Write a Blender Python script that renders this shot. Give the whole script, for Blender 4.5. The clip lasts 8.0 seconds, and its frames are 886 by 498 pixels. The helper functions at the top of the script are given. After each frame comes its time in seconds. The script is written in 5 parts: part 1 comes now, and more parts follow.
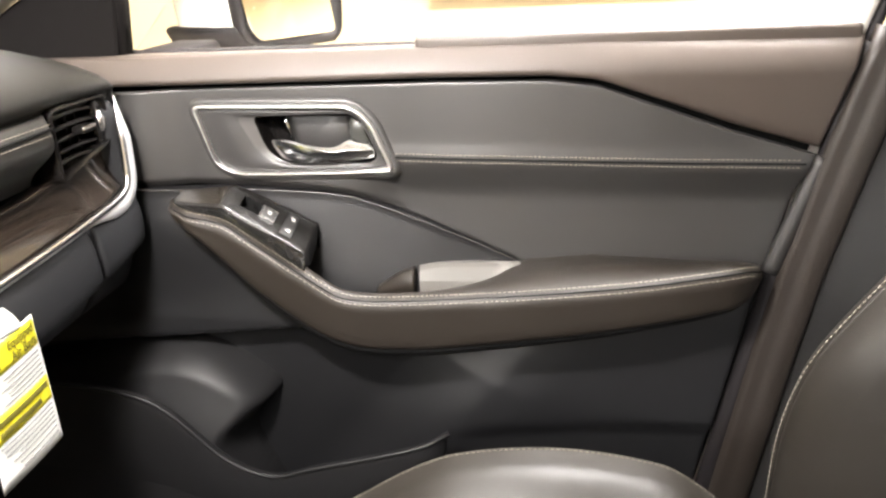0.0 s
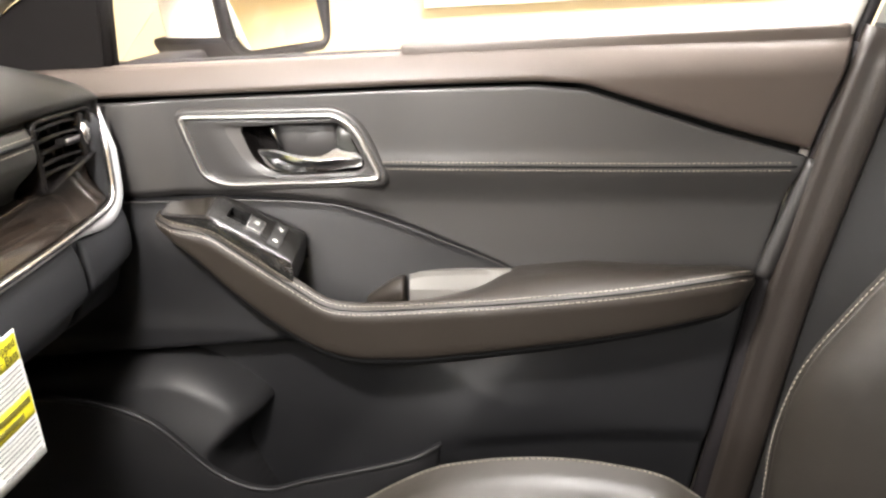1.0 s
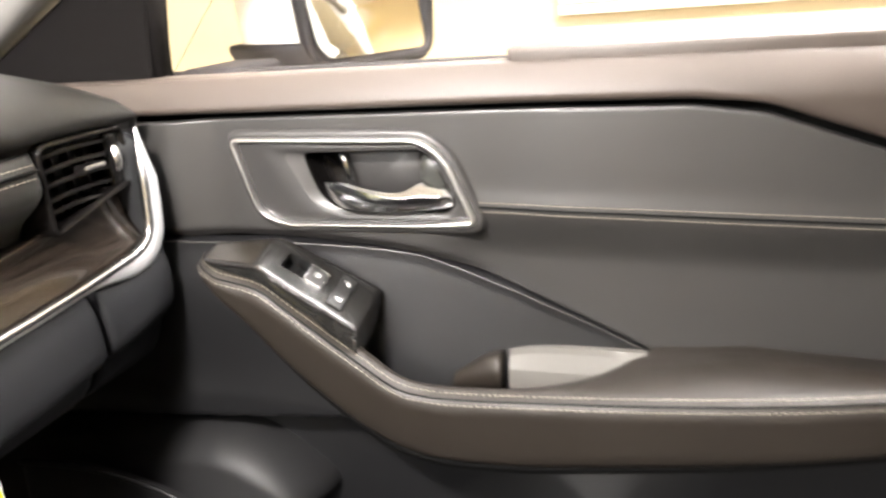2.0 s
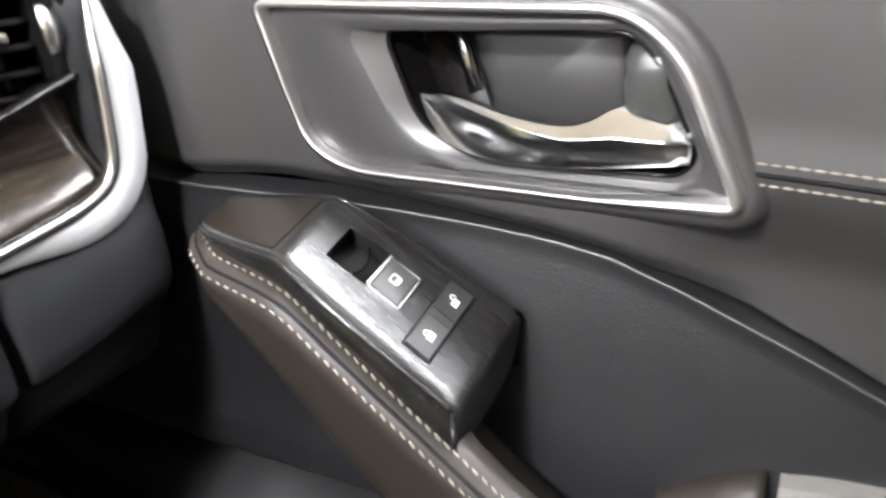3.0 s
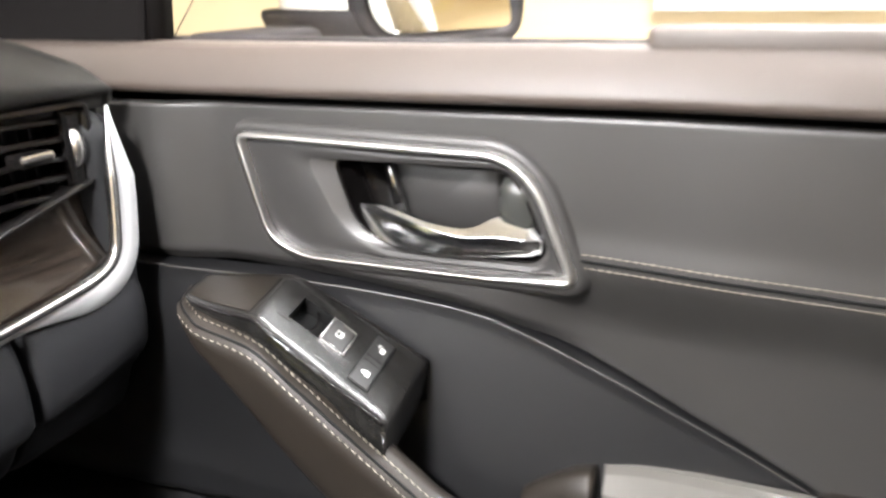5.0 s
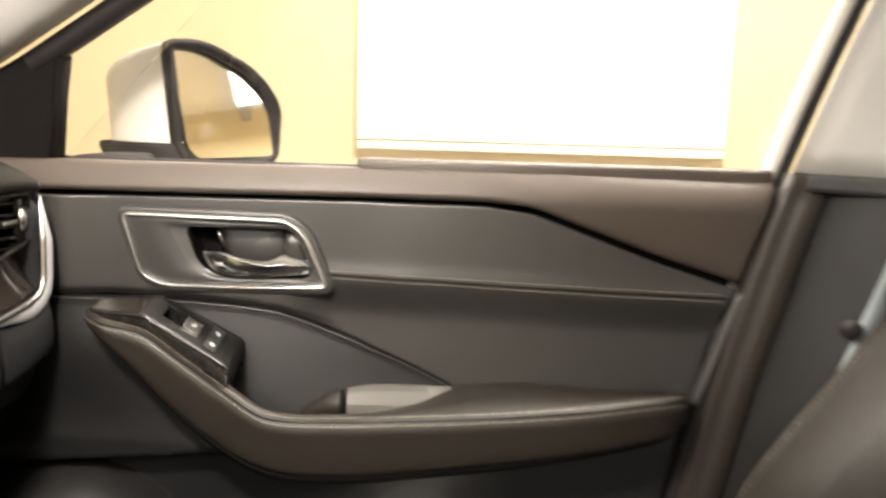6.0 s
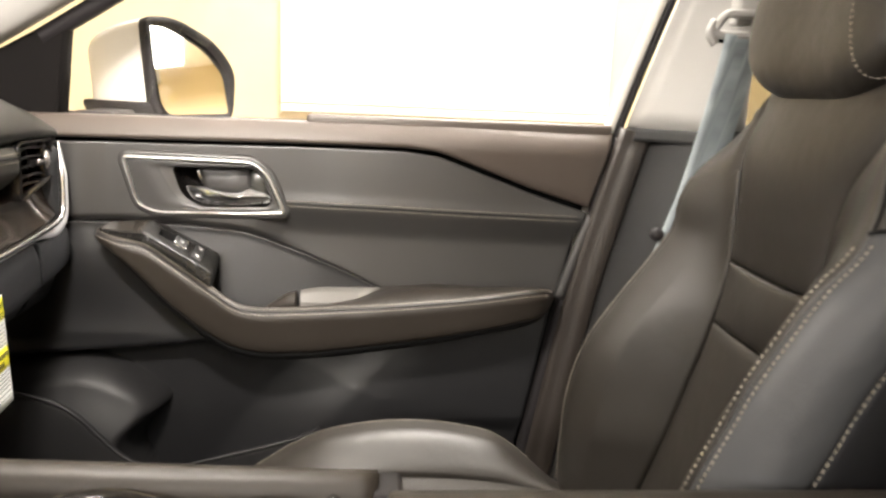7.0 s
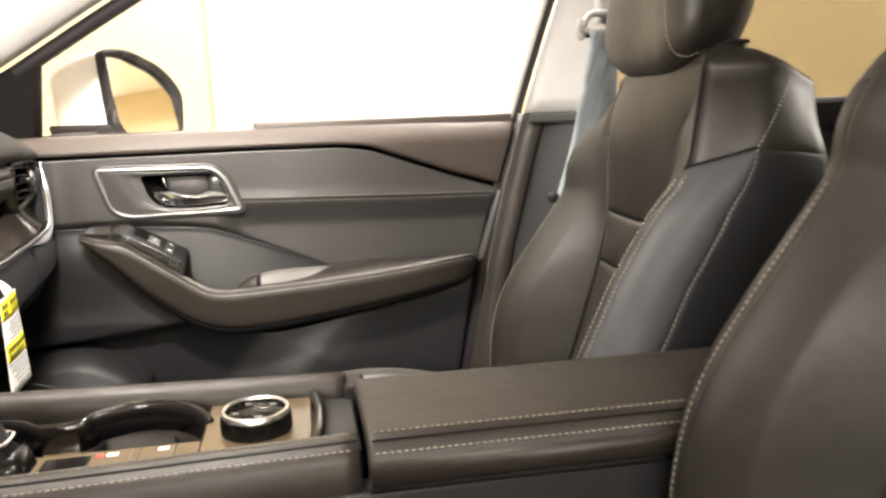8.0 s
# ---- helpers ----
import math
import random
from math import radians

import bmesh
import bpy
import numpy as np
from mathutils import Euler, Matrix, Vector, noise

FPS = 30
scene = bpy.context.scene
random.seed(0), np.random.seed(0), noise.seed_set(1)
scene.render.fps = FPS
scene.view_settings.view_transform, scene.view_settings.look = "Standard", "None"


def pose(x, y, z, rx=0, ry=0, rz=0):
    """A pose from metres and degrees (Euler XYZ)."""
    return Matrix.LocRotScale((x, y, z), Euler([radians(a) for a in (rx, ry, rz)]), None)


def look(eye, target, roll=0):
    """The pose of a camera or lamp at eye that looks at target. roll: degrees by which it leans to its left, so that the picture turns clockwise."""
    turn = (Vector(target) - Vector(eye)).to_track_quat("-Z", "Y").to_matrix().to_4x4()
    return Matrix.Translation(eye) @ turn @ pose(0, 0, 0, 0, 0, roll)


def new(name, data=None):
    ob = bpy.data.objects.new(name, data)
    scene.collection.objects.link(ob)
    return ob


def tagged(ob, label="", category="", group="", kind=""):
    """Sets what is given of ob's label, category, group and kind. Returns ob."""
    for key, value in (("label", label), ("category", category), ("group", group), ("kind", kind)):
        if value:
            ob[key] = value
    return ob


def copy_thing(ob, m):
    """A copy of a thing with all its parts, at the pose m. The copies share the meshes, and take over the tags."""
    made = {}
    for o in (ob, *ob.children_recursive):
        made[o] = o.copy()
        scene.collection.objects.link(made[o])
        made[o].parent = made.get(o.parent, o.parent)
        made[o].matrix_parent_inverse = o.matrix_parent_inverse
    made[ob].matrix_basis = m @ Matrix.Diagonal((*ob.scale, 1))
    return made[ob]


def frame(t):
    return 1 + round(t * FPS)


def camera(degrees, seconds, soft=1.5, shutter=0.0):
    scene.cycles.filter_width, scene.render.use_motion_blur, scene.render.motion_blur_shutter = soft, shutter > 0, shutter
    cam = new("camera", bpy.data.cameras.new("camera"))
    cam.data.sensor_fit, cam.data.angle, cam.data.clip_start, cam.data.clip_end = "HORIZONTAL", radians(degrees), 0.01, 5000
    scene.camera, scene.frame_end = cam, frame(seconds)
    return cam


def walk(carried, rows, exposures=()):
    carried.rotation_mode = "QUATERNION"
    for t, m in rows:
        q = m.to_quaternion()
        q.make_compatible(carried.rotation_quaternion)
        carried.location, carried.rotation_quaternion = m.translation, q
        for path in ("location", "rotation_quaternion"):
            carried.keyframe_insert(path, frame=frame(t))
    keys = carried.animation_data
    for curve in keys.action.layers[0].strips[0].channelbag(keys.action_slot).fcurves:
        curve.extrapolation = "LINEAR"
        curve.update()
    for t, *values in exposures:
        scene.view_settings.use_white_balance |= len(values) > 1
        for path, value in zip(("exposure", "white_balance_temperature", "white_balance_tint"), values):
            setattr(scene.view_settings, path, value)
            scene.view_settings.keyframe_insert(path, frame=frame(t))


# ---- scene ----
cam = camera(59.7, 8.0, soft=2.5, shutter=0.4)
PATH = [
    (0, (0.728, 0.117, 1.162), (0.453, 1.964, 0.447), -2.7),
    (0.5, (0.731, 0.121, 1.164), (0.453, 1.971, 0.456), -3.3),
    (1, (0.74, 0.126, 1.158), (0.462, 1.98, 0.464), -3.5),
    (1.5, (0.738, 0.168, 1.149), (0.462, 2.034, 0.485), -2.8),
    (2, (0.727, 0.339, 1.129), (0.116, 2.132, 0.489), -4.6),
    (2.2, (0.705, 0.401, 1.109), (-0.044, 2.149, 0.491), -5.1),
    (3.3, (0.57, 0.731, 1.053), (-0.467, 2.108, 0.039), -6.3),
    (3.5, (0.555, 0.747, 1.055), (-0.497, 2.056, -0.032), -6.6),
    (4, (0.553, 0.746, 1.058), (-0.489, 2.042, -0.053), -5.6),
    (4.5, (0.576, 0.722, 1.061), (-0.454, 2.115, 0.062), -4.2),
    (4.7, (0.604, 0.657, 1.087), (-0.32, 2.214, 0.236), -2.5),
    (5.8, (0.697, 0.191, 1.116), (0.468, 2.145, 0.757), 1.1),
    (6, (0.698, 0.11, 1.122), (0.655, 2.083, 0.796), 1.7),
    (6.5, (0.669, -0.048, 1.104), (0.773, 1.907, 0.698), 1.9),
    (7, (0.677, -0.183, 1.12), (0.867, 1.767, 0.72), 2.4),
    (7.5, (0.66, -0.304, 1.112), (0.926, 1.641, 0.731), 0.6),
    (8, (0.657, -0.4, 1.105), (1.005, 1.533, 0.728), -2.0),
]
EXPOSURES = [(0.0, 0.12, 6350, 12), (2.2, 0.12, 6350, 12), (3.3, -0.1, 5750, 11), (4.5, -0.1, 5750, 11), (4.8, -0.08, 5850, 11), (5.8, -0.58, 6900, 11), (6.0, -0.68, 6950, 11), (6.5, -0.55, 6800, 11), (7.0, -0.32, 6700, 11), (8.0, -0.15, 6700, 12)]
walk(cam, [(t, look(eye, target, roll)) for t, eye, target, roll in PATH], EXPOSURES)

# ---- world and light ----
world = bpy.data.worlds.new("garage_dark")
world.use_nodes = True
world.node_tree.nodes["Background"].inputs[0].default_value = (0.9, 0.85, 0.75, 1)
world.node_tree.nodes["Background"].inputs[1].default_value = 0.035
scene.world = world


def area(name, place, target, sx, sy, watts, colour):
    lamp = bpy.data.lights.new(name, "AREA")
    lamp.shape, lamp.size, lamp.size_y, lamp.energy, lamp.color = "RECTANGLE", sx, sy, watts, colour
    ob = new(name, lamp)
    ob.matrix_world = look(place, target)
    return ob


WHITE = (1.0, 0.96, 0.90)
# ceiling and wall tubes: place, where they face, watts
# the two south tubes and the west one are unseen, added to brighten the cabin
TUBES = [((1.10, 1.34, 2.60), (1.10, 1.341, 0.0), 165), ((-0.60, -3.90, 2.40), (0.4, 0.9, 0.9), 130), ((0.9, -1.9, 2.62), (0.9, -1.899, 0.0), 75), ((5.5, 1.25, 2.62), (5.5, 1.251, 0.0), 430), ((-3.9, 0.30, 2.62), (-3.9, 0.301, 0.0), 115)]
for tube, facing, watts in TUBES:
    way = (Vector(facing) - Vector(tube)).normalized() * 0.09
    area("tube_light", Vector(tube) + way, facing, 1.4, 0.30, watts, WHITE)
# the cabin's own lamp in the roof, lit while a door is open
reading = area("map_light", (0.42, 0.265, 1.478), (0.56, 0.92, 0.86), 0.14, 0.08, 14.0, (1.0, 0.94, 0.87))
reading.data.spread = math.radians(138)  # a reading lamp's narrow beam


# ---- materials ----
def nodes_of(mat):
    return mat.node_tree.nodes, mat.node_tree.links


def surface(name, colour, rough=0.5, metal=0.0, vary=0.12, vary_scale=9.0, grain=0.0, grain_scale=900.0,
            rough_vary=0.06, spec=0.5, coat=0.0, kind="noise"):
    mat = bpy.data.materials.new(name)
    mat.use_nodes = True
    n, l = nodes_of(mat)
    bsdf = n["Principled BSDF"]
    bsdf.inputs["Metallic"].default_value = metal
    bsdf.inputs["Specular IOR Level"].default_value = spec
    bsdf.inputs["Coat Weight"].default_value = coat
    bsdf.inputs["Coat Roughness"].default_value = 0.06
    coord = n.new("ShaderNodeTexCoord")
    big = n.new("ShaderNodeTexNoise")
    big.inputs["Scale"].default_value, big.inputs["Detail"].default_value = vary_scale, 5.0
    l.new(coord.outputs["Object"], big.inputs["Vector"])
    ramp = n.new("ShaderNodeMix")
    ramp.data_type = "RGBA"
    ramp.inputs["A"].default_value = (*[c * (1 - vary) for c in colour], 1)
    ramp.inputs["B"].default_value = (*[min(1, c * (1 + vary)) for c in colour], 1)
    l.new(big.outputs["Fac"], ramp.inputs["Factor"])
    l.new(ramp.outputs["Result"], bsdf.inputs["Base Color"])
    spread = n.new("ShaderNodeMapRange")
    spread.inputs["To Min"].default_value, spread.inputs["To Max"].default_value = max(0.02, rough - rough_vary), min(1, rough + rough_vary)
    l.new(big.outputs["Fac"], spread.inputs["Value"])
    l.new(spread.outputs["Result"], bsdf.inputs["Roughness"])
    if grain:
        fine = n.new("ShaderNodeTexVoronoi" if kind == "leather" else "ShaderNodeTexNoise")
        fine.inputs["Scale"].default_value = grain_scale
        l.new(coord.outputs["Object"], fine.inputs["Vector"])
        bump = n.new("ShaderNodeBump")
        bump.inputs["Strength"].default_value, bump.inputs["Distance"].default_value = grain, 0.0006
        l.new(fine.outputs["Distance" if kind == "leather" else "Fac"], bump.inputs["Height"])
        l.new(bump.outputs["Normal"], bsdf.inputs["Normal"])
        if kind == "leather":
            # soft unevenness of the padding below the grain
            wave = n.new("ShaderNodeTexNoise")
            wave.inputs["Scale"].default_value, wave.inputs["Detail"].default_value = 26.0, 2.0
            l.new(coord.outputs["Object"], wave.inputs["Vector"])
            under = n.new("ShaderNodeBump")
            under.inputs["Strength"].default_value, under.inputs["Distance"].default_value = 0.35, 0.004
            l.new(wave.outputs["Fac"], under.inputs["Height"])
            l.new(under.outputs["Normal"], bump.inputs["Normal"])
    return mat


def streaked(name, dark, light, rough, scale, coat):
    """Brushed or wood-like grain that runs along y."""
    mat = surface(name, dark, rough, coat=coat)
    n, l = nodes_of(mat)
    bsdf = n["Principled BSDF"]
    coord = n.new("ShaderNodeTexCoord")
    mapping = n.new("ShaderNodeMapping")
    mapping.inputs["Scale"].default_value = scale
    wave = n.new("ShaderNodeTexNoise")
    wave.inputs["Scale"].default_value, wave.inputs["Detail"].default_value = 1.0, 6.0
    ramp = n.new("ShaderNodeValToRGB")
    ramp.color_ramp.elements[0].position, ramp.color_ramp.elements[1].position = 0.35, 0.68
    ramp.color_ramp.elements[0].color, ramp.color_ramp.elements[1].color = (*dark, 1), (*light, 1)
    l.new(coord.outputs["Object"], mapping.inputs["Vector"])
    l.new(mapping.outputs["Vector"], wave.inputs["Vector"])
    l.new(wave.outputs["Fac"], ramp.inputs["Fac"])
    l.new(ramp.outputs["Color"], bsdf.inputs["Base Color"])
    return mat


def glass(name, colour):
    mat = bpy.data.materials.new(name)
    mat.use_nodes = True
    bsdf = mat.node_tree.nodes["Principled BSDF"]
    bsdf.inputs["Base Color"].default_value = (*colour, 1)
    bsdf.inputs["Transmission Weight"].default_value = 1.0
    bsdf.inputs["Roughness"].default_value = 0.0
    bsdf.inputs["IOR"].default_value = 1.45
    return mat


def glowing(name, colour, strength):
    mat = bpy.data.materials.new(name)
    mat.use_nodes = True
    bsdf = mat.node_tree.nodes["Principled BSDF"]
    bsdf.inputs["Base Color"].default_value = (*colour, 1)
    bsdf.inputs["Emission Color"].default_value = (*colour, 1)
    bsdf.inputs["Emission Strength"].default_value = strength
    return mat


M_PANEL = surface("soft_grey_plastic", (0.038, 0.036, 0.0345), 0.42, spec=0.75, grain=0.07, grain_scale=1800)
M_TRIM = surface("brown_grey_plastic", (0.076, 0.060, 0.050), 0.46, grain=0.25, grain_scale=1400)
M_SILL = surface("dark_brown_plastic", (0.032, 0.026, 0.022), 0.42, grain=0.12, grain_scale=1500)
M_GLOVE = surface("black_dash_plastic", (0.013, 0.013, 0.0145), 0.62, grain=0.12, grain_scale=1500, spec=0.25)
M_LOCK = surface("matt_grey_key", (0.024, 0.0235, 0.023), 0.5, spec=0.35, grain=0.1, grain_scale=1500)
M_KEY = surface("satin_grey_key", (0.045, 0.044, 0.043), 0.38, grain=0.1, grain_scale=1500)
M_BAYTOP = surface("grey_bay_plastic", (0.0120, 0.0120, 0.0130), 0.40, spec=0.7, grain=0.45, grain_scale=1300)
M_BAND = surface("satin_grey_metal_paint", (0.50, 0.50, 0.505), 0.42, metal=0.3, vary=0.05)
M_PILLAR_LOW = surface("grey_lining_plastic", (0.023, 0.0225, 0.0225), 0.6, spec=0.25, grain=0.12, grain_scale=1500)
M_LOWER = surface("hard_grey_plastic", (0.016, 0.0157, 0.0165), 0.50, spec=0.4, grain=0.12, grain_scale=1500)
M_BEZEL = surface("satin_grey_plastic", (0.062, 0.059, 0.057), 0.36, grain=0.10, grain_scale=1500)
M_ARM = surface("dark_leather", (0.025, 0.0203, 0.0162), 0.44, spec=0.42, grain=0.20, grain_scale=1300, kind="leather")
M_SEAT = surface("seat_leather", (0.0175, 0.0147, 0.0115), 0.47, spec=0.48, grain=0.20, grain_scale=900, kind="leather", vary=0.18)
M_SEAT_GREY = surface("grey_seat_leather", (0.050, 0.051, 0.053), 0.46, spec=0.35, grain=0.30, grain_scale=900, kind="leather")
M_SEAT_SIDE = surface("black_seat_fabric", (0.013, 0.013, 0.015), 0.6, grain=0.4, grain_scale=1200)
M_BLACK = surface("black_rubber", (0.014, 0.012, 0.013), 0.62, grain=0.1, spec=0.3)
M_SAIL = surface("black_sail_plastic", (0.006, 0.005, 0.0048), 0.85, grain=0.2, spec=0.12)
M_VOID = surface("dark_recess_plastic", (0.010, 0.010, 0.010), 0.7, spec=0.15)
M_PIANO = surface("piano_black", (0.010, 0.009, 0.009), 0.07, coat=0.3, rough_vary=0.02)
M_DECK = surface("brown_satin_plate", (0.105, 0.076, 0.046), 0.24, vary=0.2, vary_scale=25, coat=0.1)
M_PLATE = streaked("brushed_black_plate", (0.009, 0.0085, 0.008), (0.020, 0.019, 0.018), 0.22, (60.0, 900.0, 60.0), 0.1)
M_INLAY = surface("brown_gloss_inlay", (0.015, 0.012, 0.009), 0.16, coat=0.3, vary=0.2, vary_scale=40)
M_FIELD = surface("grey_handle_field", (0.034, 0.0325, 0.0315), 0.40, grain=0.10, grain_scale=1500)
M_KNUCKLE = surface("dark_green_grey_plastic", (0.040, 0.041, 0.038), 0.26, coat=0.2)
M_DASH = surface("soft_dash_plastic", (0.036, 0.0345, 0.032), 0.5, grain=0.10, grain_scale=1600, spec=0.4)
M_GLOSS = surface("gloss_black", (0.007, 0.0062, 0.006), 0.14, spec=0.4, vary=0.3, vary_scale=60, rough_vary=0.08)
M_CHROME = surface("satin_chrome", (0.90, 0.89, 0.88), 0.25, metal=1.0, vary=0.04)
M_SATIN = surface("satin_chrome_trim", (0.94, 0.93, 0.92), 0.36, metal=1.0, vary=0.03)
M_LEVER = surface("brushed_chrome", (0.72, 0.73, 0.75), 0.17, metal=1.0, vary=0.04, rough_vary=0.03)
M_STEEL = surface("polished_chrome", (0.70, 0.70, 0.70), 0.12, metal=1.0, vary=0.04)
M_THREAD = surface("pale_thread", (0.25, 0.225, 0.185), 0.8, vary=0.2, vary_scale=300)
M_WOOD = streaked("dark_wood_trim", (0.007, 0.0052, 0.004), (0.028, 0.020, 0.015), 0.14, (420.0, 6.0, 420.0), 0.3)
M_LIGHT = surface("pale_grey_plastic", (0.17, 0.162, 0.148), 0.45, grain=0.2, grain_scale=1300)
M_PILLAR = surface("pale_pillar_plastic", (0.36, 0.35, 0.33), 0.6, grain=0.12, grain_scale=1200)
M_BELT = streaked("grey_belt_webbing", (0.19, 0.225, 0.24), (0.40, 0.45, 0.47), 0.55, (4.0, 220.0, 3.0), 0.0)
M_BODY = surface("white_car_paint", (0.78, 0.75, 0.69), 0.25, coat=0.5, vary=0.03)
M_WALL = surface("cream_wall_paint", (0.70, 0.585, 0.37), 0.7, grain=0.15, grain_scale=60, vary=0.08, vary_scale=2.0)
M_DOORWHITE = surface("white_door_paint", (0.84, 0.82, 0.76), 0.5, vary=0.05)
M_FLOOR = surface("grey_concrete", (0.34, 0.31, 0.27), 0.6, grain=0.3, grain_scale=40, vary=0.25, vary_scale=3.0)
M_CEIL = surface("pale_ceiling_paint", (0.74, 0.70, 0.60), 0.8, vary=0.05)
M_BEAM = surface("grey_steel_beam", (0.22, 0.21, 0.20), 0.5)
M_CARPET = surface("black_carpet", (0.018, 0.017, 0.017), 0.95, grain=0.8, grain_scale=700)
M_PAPER = surface("white_paper", (0.80, 0.80, 0.77), 0.7, vary=0.03)
M_YELLOW = surface("yellow_ink", (0.80, 0.72, 0.02), 0.6, vary=0.05)
M_INK = surface("grey_ink", (0.22, 0.22, 0.21), 0.7)
M_INK_Y = surface("olive_ink", (0.13, 0.11, 0.01), 0.7)
M_RED = surface("red_mark", (0.65, 0.03, 0.03), 0.5)
M_WHITE = surface("white_mark", (0.85, 0.85, 0.83), 0.5)
M_GLASS = glass("clear_glass", (1.0, 1.0, 1.0))
M_TINT = glass("tinted_glass", (0.33, 0.31, 0.26))
M_TUBE = glowing("lamp_diffuser", (1.0, 0.97, 0.92), 14.0)
M_MIRROR = bpy.data.materials.new("mirror_glass")
M_MIRROR.use_nodes = True
M_MIRROR.node_tree.nodes["Principled BSDF"].inputs["Base Color"].default_value = (0.86, 0.87, 0.87, 1)
M_MIRROR.node_tree.nodes["Principled BSDF"].inputs["Metallic"].default_value = 1.0
M_MIRROR.node_tree.nodes["Principled BSDF"].inputs["Roughness"].default_value = 0.02


# ---- building helpers ----
def thing(name, label, category, place=(0, 0, 0), group="", kind=""):
    ob = new(name)
    ob.location = place
    ob.empty_display_size = 0.05
    return tagged(ob, label, category, group, kind)


def raw(name, verts, faces, mat, parent=None, label="", smooth=True):
    mesh = bpy.data.meshes.new(name)
    mesh.from_pydata([tuple(map(float, v)) for v in verts], [], [tuple(map(int, f)) for f in faces])
    mesh.materials.append(mat)
    bm = bmesh.new()
    bm.from_mesh(mesh)
    bmesh.ops.recalc_face_normals(bm, faces=bm.faces)
    bm.to_mesh(mesh)
    bm.free()
    if smooth:
        mesh.shade_smooth()
    ob = new(name, mesh)
    if parent is not None:
        ob.parent = parent
        at = parent
        shift = Vector((0, 0, 0))
        while at is not None:
            shift += at.location
            at = at.parent
        ob.location = -shift
    return tagged(ob, label)


def part(name, bm, mat, parent=None, label="", smooth=False):
    bmesh.ops.recalc_face_normals(bm, faces=bm.faces)
    verts = [v.co.copy() for v in bm.verts]
    bm.verts.index_update()
    faces = [[v.index for v in f.verts] for f in bm.faces]
    bm.free()
    return raw(name, verts, faces, mat, parent, label, smooth)


def box(name, lo, hi, mat, parent=None, label="", bevel=0.003, turn=None, pivot=None, segments=2):
    bm = bmesh.new()
    bmesh.ops.create_cube(bm, size=1.0)
    for v in bm.verts:
        v.co = Vector([lo[i] + (v.co[i] + 0.5) * (hi[i] - lo[i]) for i in range(3)])
    if bevel:
        bmesh.ops.bevel(bm, geom=list(bm.edges), offset=bevel, segments=segments, affect="EDGES", profile=0.5)
    if turn is not None:
        c = Vector(pivot) if pivot is not None else (Vector(lo) + Vector(hi)) / 2
        for v in bm.verts:
            v.co = turn.to_3x3() @ (v.co - c) + c
    return part(name, bm, mat, parent, label, smooth=bevel > 0 and segments > 2)


def smooth_line(points, n):
    """n points on a smooth line through the given ones."""
    p = np.array(points, float)
    p = np.vstack([2 * p[0] - p[1], p, 2 * p[-1] - p[-2]])
    length = np.r_[0, np.cumsum(np.linalg.norm(np.diff(p[1:-1], axis=0), axis=1))]
    out = []
    for s in np.linspace(0, length[-1], n):
        i = min(len(length) - 2, max(0, np.searchsorted(length, s, side="right") - 1))
        t = (s - length[i]) / max(1e-9, length[i + 1] - length[i])
        a, b, c, d = p[i], p[i + 1], p[i + 2], p[i + 3]
        out.append(0.5 * (2 * b + (c - a) * t + (2 * a - 5 * b + 4 * c - d) * t * t + (3 * b - a - 3 * c + d) * t ** 3))
    return np.array(out)


def rounded(points, radii, n=160):
    """A closed outline with rounded corners, n points evenly spaced."""
    pts = [np.array(p, float) for p in points]
    line = []
    for i, p in enumerate(pts):
        a, b = pts[i - 1] - p, pts[(i + 1) % len(pts)] - p
        r = radii[i] if isinstance(radii, (list, tuple)) else radii
        r = min(r, 0.48 * np.linalg.norm(a), 0.48 * np.linalg.norm(b))
        s, e = p + a / np.linalg.norm(a) * r, p + b / np.linalg.norm(b) * r
        for t in np.linspace(0, 1, 9):
            line.append((1 - t) ** 2 * s + 2 * t * (1 - t) * p + t * t * e)
    line = np.array(line + [line[0]])
    length = np.r_[0, np.cumsum(np.linalg.norm(np.diff(line, axis=0), axis=1))]
    s = np.linspace(0, length[-1], n, endpoint=False)
    return np.stack([np.interp(s, length, line[:, k]) for k in range(line.shape[1])], 1)


def inset(line, d):
    """The closed 2D outline moved inwards by d."""
    a, b = np.roll(line, 1, 0), np.roll(line, -1, 0)
    t = b - a
    nrm = np.stack([-t[:, 1], t[:, 0]], 1) / np.maximum(1e-9, np.linalg.norm(t, axis=1))[:, None]
    area2 = np.sum(line[:, 0] * np.roll(line[:, 1], -1) - np.roll(line[:, 0], -1) * line[:, 1])
    return line + nrm * d * np.sign(area2)


def rings(name, loops, mat, parent, label="", cap_first=False, cap_last=False, smooth=True, closed=True):
    """Skin through closed loops of equally many points."""
    n = len(loops[0])
    verts = np.vstack(loops)
    faces = []
    for k in range(len(loops) - 1):
        for i in range(n if closed else n - 1):
            j = (i + 1) % n
            faces.append((k * n + i, k * n + j, (k + 1) * n + j, (k + 1) * n + i))
    if cap_first:
        faces.append(tuple(range(n)))
    if cap_last:
        faces.append(tuple((len(loops) - 1) * n + i for i in range(n)))
    return raw(name, verts, faces, mat, parent, label, smooth)


def wall_ring(line, y):
    """A 2D outline in x, z set into the plane at y, a number or an array."""
    return np.stack([line[:, 0], np.broadcast_to(y, (len(line),)), line[:, 1]], 1)


